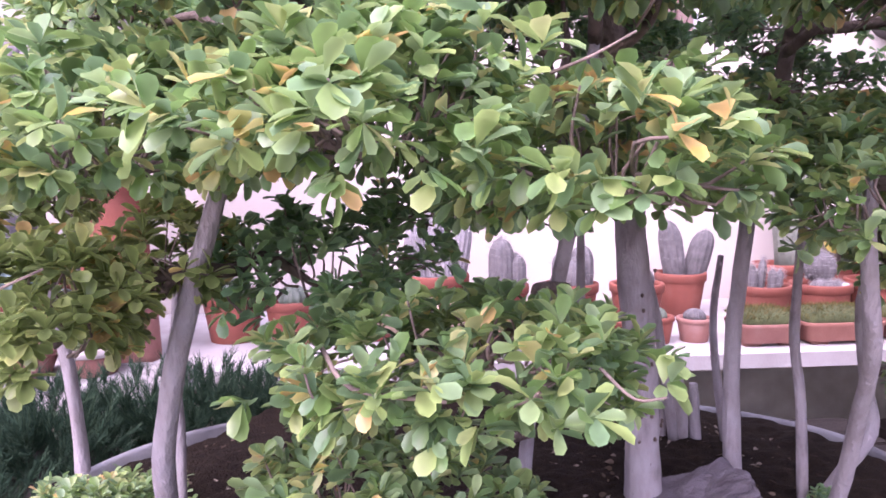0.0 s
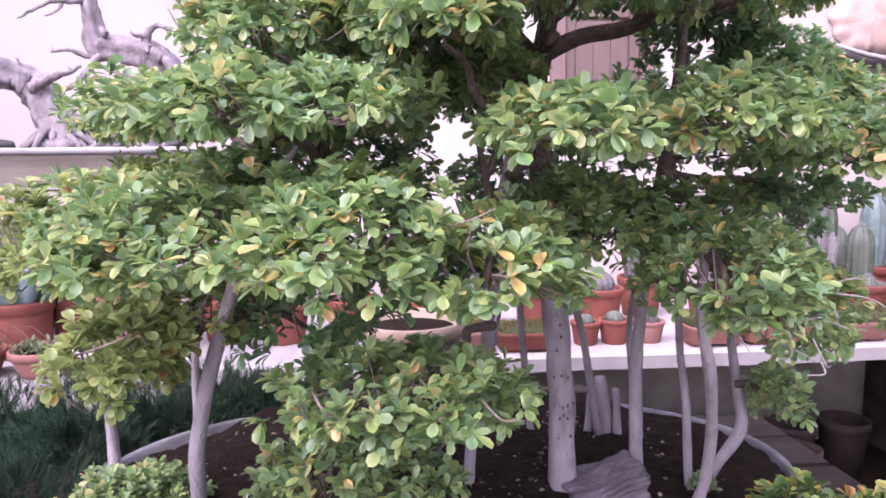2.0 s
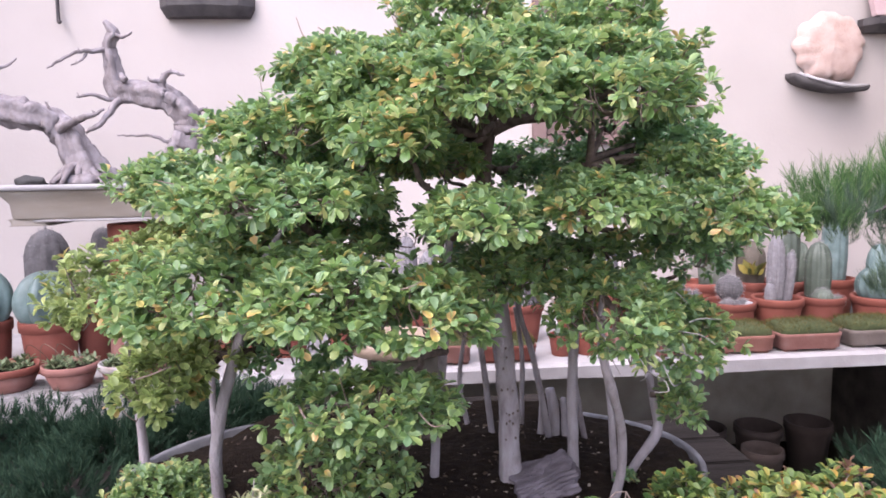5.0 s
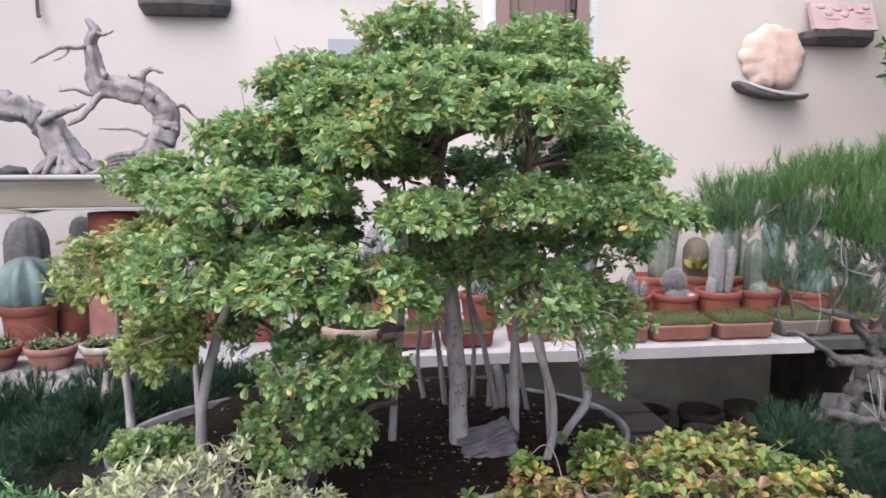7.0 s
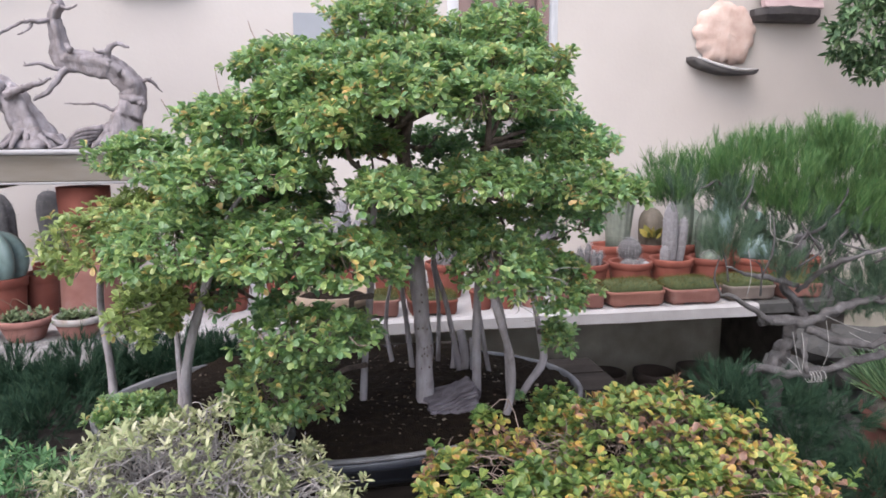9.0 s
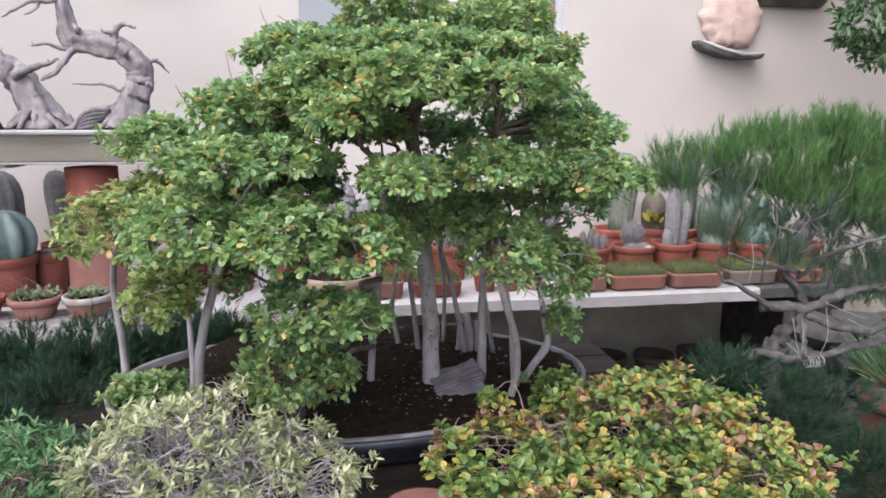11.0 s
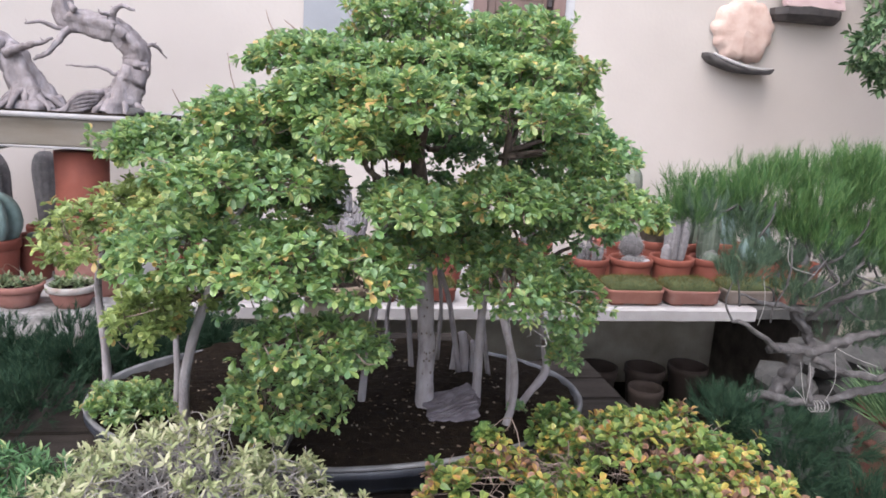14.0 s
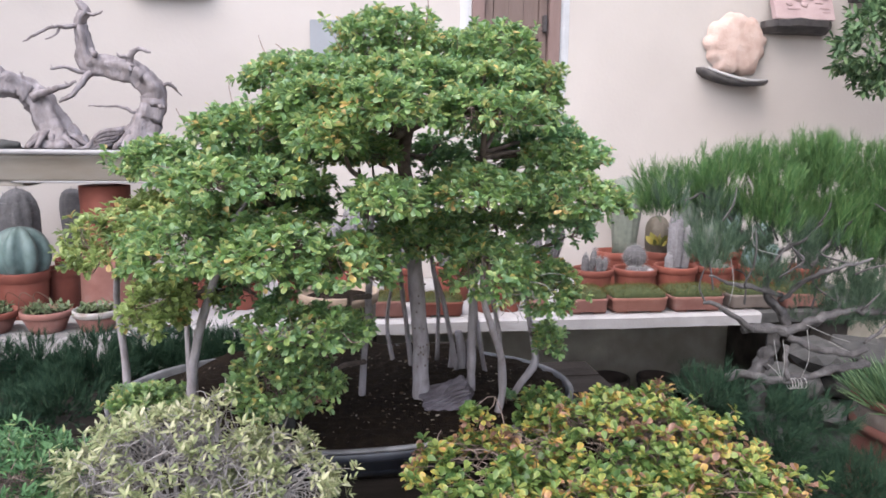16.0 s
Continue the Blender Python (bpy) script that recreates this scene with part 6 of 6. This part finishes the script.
part("soil", tray_rows(1.11, 1.43, 0.99, 1.25, [(0, 0, LOW + 0.086), (-0.02, -0.02, LOW + 0.098)]), EARTH, pine)
part("trunk", tube([(1.311, 1.10, 0.510, 0.020), (1.288, 1.09, 0.722, 0.019), (1.226, 1.07, 0.890, 0.018), (1.207, 1.060, 0.974, 0.0175), (1.218, 1.059, 1.008, 0.0163), (1.236, 1.058, 1.041, 0.0150), (1.244, 1.057, 1.061, 0.0138), (1.244, 1.056, 1.093, 0.0126), (1.272, 1.055, 1.103, 0.0114), (1.261, 1.055, 1.138, 0.0101), (1.220, 1.054, 1.179, 0.0089), (1.208, 1.053, 1.208, 0.0077), (1.218, 1.052, 1.254, 0.0065), (1.197, 1.051, 1.298, 0.0052), (1.167, 1.050, 1.332, 0.0040)], n=16, step=6, gnarl=0.6, knob=0.35, jag=0.008), PINEBARK, pine, "gnarled grey trunk")
for line in ([(1.129, 1.000, 1.118, 0.0105), (1.193, 1.000, 1.121, 0.0100), (1.235, 1.000, 1.111, 0.0095), (1.291, 1.000, 1.126, 0.0090), (1.344, 1.000, 1.144, 0.0085), (1.400, 1.000, 1.157, 0.0080), (1.485, 1.000, 1.151, 0.0075)],
             [(1.239, 0.990, 1.101, 0.0085), (1.294, 0.985, 1.074, 0.0079), (1.354, 0.980, 1.063, 0.0073), (1.394, 0.975, 1.060, 0.0066), (1.419, 0.970, 1.077, 0.0060)],
             [(1.098, 1.000, 1.004, 0.0095), (1.149, 1.000, 1.009, 0.0092), (1.206, 1.000, 0.993, 0.0090), (1.271, 1.000, 0.995, 0.0088), (1.333, 1.000, 1.002, 0.0085), (1.375, 1.000, 1.016, 0.0083), (1.462, 1.000, 1.023, 0.0080)],
             [(1.253, 1.05, 1.183, 0.0053), (1.142, 1.0, 1.216, 0.0048), (1.070, 0.97, 1.232, 0.0041), (1.010, 0.95, 1.255, 0.0024)],
             [(1.251, 1.05, 1.169, 0.0059), (1.268, 1.0, 1.226, 0.0048), (1.304, 0.95, 1.266, 0.0041), (1.394, 0.95, 1.288, 0.0024)],
             [(1.216, 1.06, 1.226, 0.0048), (1.220, 1.02, 1.291, 0.0041), (1.243, 1.0, 1.318, 0.0035), (1.290, 1.0, 1.353, 0.0024), (1.363, 1.02, 1.395, 0.0018)],
             [(1.203, 1.07, 1.275, 0.0041), (1.128, 1.05, 1.342, 0.0035), (1.064, 1.03, 1.400, 0.0030), (1.002, 1.0, 1.427, 0.0024), (0.965, 1.0, 1.417, 0.0018)],
             [(1.140, 0.98, 1.121, 0.0071), (1.057, 0.97, 1.178, 0.0048), (1.010, 0.97, 1.191, 0.0024)],
             [(1.287, 1.0, 1.264, 0.0041), (1.354, 1.02, 1.332, 0.0035), (1.460, 1.04, 1.394, 0.0030), (1.588, 1.05, 1.405, 0.0018)],
             [(1.403, 0.95, 1.093, 0.0035), (1.463, 0.97, 1.125, 0.0035), (1.538, 1.0, 1.157, 0.0024)],
             [(1.240, 1.0, 1.080, 0.0059), (1.232, 0.985, 1.038, 0.0059), (1.243, 0.985, 1.001, 0.0053)]):
    part("branch", tube(line, n=10, step=6, gnarl=0.6, knob=0.4, jag=0.006), PINEBARK, pine, "grey knobbly branch")
g = np.random.default_rng(61)
for k in range(34):
    a = np.array([g.uniform(1.02, 1.54), g.uniform(0.95, 1.08), g.uniform(1.14, 1.39)])
    b = a + np.array([g.normal(0, 0.04), g.normal(0, 0.02), g.uniform(0.03, 0.09)])
    part("branchlet", tube([(*a, 0.0026), (*((a + b) / 2 + g.normal(0, 0.009, 3)), 0.0022), (*b, 0.0012)], n=5), PINEBARK, pine)
for line in ([(1.181, 0.96, 1.103), (1.194, 0.958, 1.048), (1.210, 0.96, 1.007)], [(1.203, 0.96, 1.102), (1.209, 0.956, 1.059), (1.211, 0.96, 1.007)], [(1.260, 0.96, 1.124), (1.269, 0.956, 1.060), (1.264, 0.97, 1.004)],
             [(1.257, 0.96, 1.136), (1.314, 0.957, 1.111), (1.371, 0.96, 1.092)], [(1.060, 0.96, 1.293), (1.069, 0.955, 1.237), (1.065, 0.96, 1.186)], [(1.105, 0.96, 1.367), (1.114, 0.957, 1.316), (1.177, 0.96, 1.296)], [(1.172, 0.96, 1.046), (1.194, 0.957, 1.027), (1.210, 0.96, 1.007)],
             [(1.315, 0.955, 1.097), (1.345, 0.95, 1.081), (1.370, 0.955, 1.071)]):
    part("guy_string", tube([(*p, 0.0007) for p in line], n=5, gnarl=0), STRING, pine, "white guy string")
for x in (1.25, 1.257, 1.265, 1.273, 1.285):
    v = []
    for i in range(9):
        a = 2 * math.pi * i / 8
        v.append((x, 0.988 + 0.0125 * math.cos(a), 0.987 + 0.0125 * math.sin(a), 0.0010))
    part("string_turn", tube(v, n=5, step=2, gnarl=0), STRING, pine, "white string bound round the branch")
g = np.random.default_rng(67)
upper, lower = [], []
for x in np.arange(0.915, 1.84, 0.048):
    top = 1.425 + 0.115 * min(1.0, (x - 0.87) / 0.20) + g.normal(0, 0.010)
    foot = np.interp(x, (0.89, 1.0, 1.14, 1.30, 1.55, 1.84), (1.37, 1.40, 1.36, 1.31, 1.25, 1.22))
    z = top - 0.045
    while z > foot:
        upper.append((x + g.normal(0, 0.014), 1.06 + g.normal(0, 0.035), z + g.normal(0, 0.008), 0.042, 0.085, 0.034))
        z -= 0.046
    z = foot
    while z > foot - (0.05 if x < 1.0 else 0.13 if x < 1.3 else 0.17):
        lower.append((x + g.normal(0, 0.022), 1.03 + g.normal(0, 0.04), z + g.normal(0, 0.012), 0.040, 0.06, 0.032))
        z -= 0.05
needles("needles", upper, pine, NEEDLE, 15500, 0.032, seed=1, up=1.1, wide=1.7)
needles("needles", lower, pine, NEEDLE_GREY, 11500, 0.027, seed=2, up=1.0)

low_pine = thing("low_pine", (1.33, 1.28, LOW), "low spreading dark green pine behind the shrubs", "pine")
part("pot", lathe([(0.08, 0.0005), (0.10, 0.07), (0.105, 0.075), (0.098, 0.075), (0.002, 0.06)], 32, (1.36, 1.34, LOW)), TERRA_PALE, low_pine)
for k, e in enumerate(((1.219, 1.30, 0.806), (1.374, 1.25, 0.788), (1.525, 1.24, 0.760), (1.300, 1.18, 0.744))):
    part("branch", tube(reach((1.382, 1.34, 0.495), e, 0.012, 0.004, 0.02, 90 + k), n=8, gnarl=0.3), DARK_BARK, low_pine)
needles("needles", [(1.058, 0.98, 0.964, 0.085, 0.07, 0.045), (1.190, 0.98, 0.918, 0.085, 0.07, 0.045), (1.321, 0.98, 0.905, 0.085, 0.07, 0.045), (1.241, 0.98, 0.831, 0.085, 0.07, 0.045), (1.230, 1.30, 0.817, 0.079, 0.08, 0.055), (1.370, 1.25, 0.778, 0.117, 0.12, 0.075), (1.416, 1.36, 0.778, 0.12, 0.08, 0.06), (1.291, 1.06, 0.701, 0.14, 0.10, 0.08), (1.494, 1.05, 0.663, 0.15, 0.12, 0.08), (1.167, 0.98, 0.674, 0.07, 0.1, 0.07), (1.636, 1.15, 0.604, 0.16, 0.12, 0.09)], low_pine, NEEDLE_DARK, 7500, 0.036, seed=3, spread=1.3, up=0.55, wide=2.2)

dark_pine = thing("dark_pine", (-0.42, 1.85, 0.0), "low dark pine behind the grove's pot", "pine")
part("pot", lathe([(0.14, 0.0005), (0.17, 0.5), (0.18, 0.52), (0.165, 0.52), (0.002, 0.48)], 32, (-0.42, 1.93, 0.0)), TERRA_PALE, dark_pine)
for k, e in enumerate(((-0.702, 1.72, 0.823), (-0.530, 1.72, 0.846), (-0.381, 1.80, 0.826), (-0.233, 1.83, 0.807))):
    part("branch", tube(reach((-0.491, 1.93, 0.454), e, 0.018, 0.005, 0.0, 70 + k), n=8, gnarl=0.3), DARK_BARK, dark_pine)
needles("needles", [(-0.694, 1.72, 0.850, 0.10, 0.12, 0.06), (-0.526, 1.72, 0.873, 0.10, 0.12, 0.06), (-0.382, 1.78, 0.869, 0.11, 0.12, 0.06), (-0.264, 1.80, 0.859, 0.09, 0.10, 0.06), (-0.595, 1.70, 0.803, 0.13, 0.12, 0.07), (-0.391, 1.74, 0.795, 0.13, 0.12, 0.07), (-0.209, 1.85, 0.817, 0.09, 0.10, 0.07), (-0.137, 1.80, 0.840, 0.08, 0.08, 0.06), (-0.064, 1.80, 0.820, 0.08, 0.08, 0.05), (-0.843, 1.70, 0.811, 0.12, 0.14, 0.11), (-0.519, 1.66, 0.750, 0.25, 0.12, 0.08), (-0.848, 1.50, 0.733, 0.16, 0.14, 0.10), (-0.628, 1.45, 0.779, 0.12, 0.14, 0.08), (-0.62, 1.22, 0.83, 0.14, 0.13, 0.055), (-0.50, 1.38, 0.85, 0.11, 0.11, 0.05), (-0.72, 1.05, 0.83, 0.12, 0.12, 0.05), (-0.85, 1.30, 0.85, 0.12, 0.14, 0.06), (-0.48, 1.60, 0.86, 0.13, 0.10, 0.05), (-0.30, 1.72, 0.84, 0.13, 0.06, 0.05), (-0.92, 1.60, 0.88, 0.14, 0.14, 0.07)], dark_pine, NEEDLE_DARK, 9500, 0.034, seed=4, spread=1.2, up=0.7, wide=2.8)

# ---- right edge: tall pot, and a bough that hangs in from above ----
rp = thing("tall_pot", (1.945, 1.30, 0.0), "tall terracotta pot with a whitened collar and drooping grass", "pot")
# the pot's shade is in its clay colour
part("pot", lathe([(0.23, 0.0005), (0.235, 0.02), (0.225, 0.25), (0.212, 0.48), (0.200, 0.66), (0.198, 0.690), (0.212, 0.697), (0.214, 0.716), (0.203, 0.722), (0.201, 0.776), (0.216, 0.782), (0.218, 0.802), (0.205, 0.806), (0.188, 0.765), (0.002, 0.765)], 44, (1.945, 1.30, 0.0), wobble=0.008), SHADED_TERRA, rp)
part("collar", lathe([(0.2025, 0.7225), (0.2045, 0.726), (0.2035, 0.772), (0.2015, 0.7755)], 44, (1.945, 1.30, 0.0), wobble=0.008), GREYPOT, rp, "grey-white lime collar")
part("grass", tuft(2400, 0.185, 0.12, (1.945, 1.30, 0.767), 17, 1.2, BLADE, 0.8), LEAF_DARK, rp, kind="stuff")
tree = thing("overhanging_tree", (3.0, 2.2, 0.0), "dark-leaved tree whose bough hangs beside the wall, with an added unseen crown", "tree")
part("trunk", tube([(3.3, 2.3, 0.0, 0.05), (3.28, 2.3, 0.9, 0.045), (3.22, 2.28, 1.7, 0.04), (3.1, 2.25, 2.2, 0.03), (2.85, 2.22, 2.15, 0.018), (2.6, 2.2, 1.98, 0.008)], n=12), DARK_BARK, tree)
pts, out = pad_points((2.514, 2.2, 1.937), (0.29, 0.22, 0.19), 0.030, low=-0.95)
P, A, S = rosettes(pts, out + np.array([-0.3, 0, -1.1]), per=(4, 7), length=(0.03, 0.05))
part("leaves", scatter(NARROW, P, A, S, rng.normal(0, 0.4, len(P)), np.full(len(P), 1.7)), LEAF_DARK, tree, kind="stuff")
# crown beyond the bough, added out of view to shade the right of the wall
for c, r in (((2.98, 2.25, 2.2), (0.35, 0.3, 0.22)), ((3.1, 2.1, 2.85), (0.65, 0.9, 0.35)), ((2.4, 1.6, 3.0), (0.7, 0.7, 0.3))):
    pts, out = pad_points(c, r, 0.085, low=-0.95)
    P, A, S = rosettes(pts, out + np.array([-0.2, 0, -0.8]), per=(4, 7), length=(0.05, 0.085))
    part("leaves", scatter(NARROW, P, A, S, rng.normal(0, 0.4, len(P)), np.full(len(P), 1.7)), LEAF_DARK, tree, kind="stuff")
# limbs for the added crown
for line in ([(3.22, 2.28, 1.7, 0.035), (3.2, 2.2, 2.3, 0.028), (3.1, 2.1, 2.85, 0.015)], [(3.2, 2.2, 2.3, 0.025), (2.9, 1.9, 2.7, 0.02), (2.4, 1.6, 3.0, 0.01)]):
    part("limb", tube(line, n=10), DARK_BARK, tree)
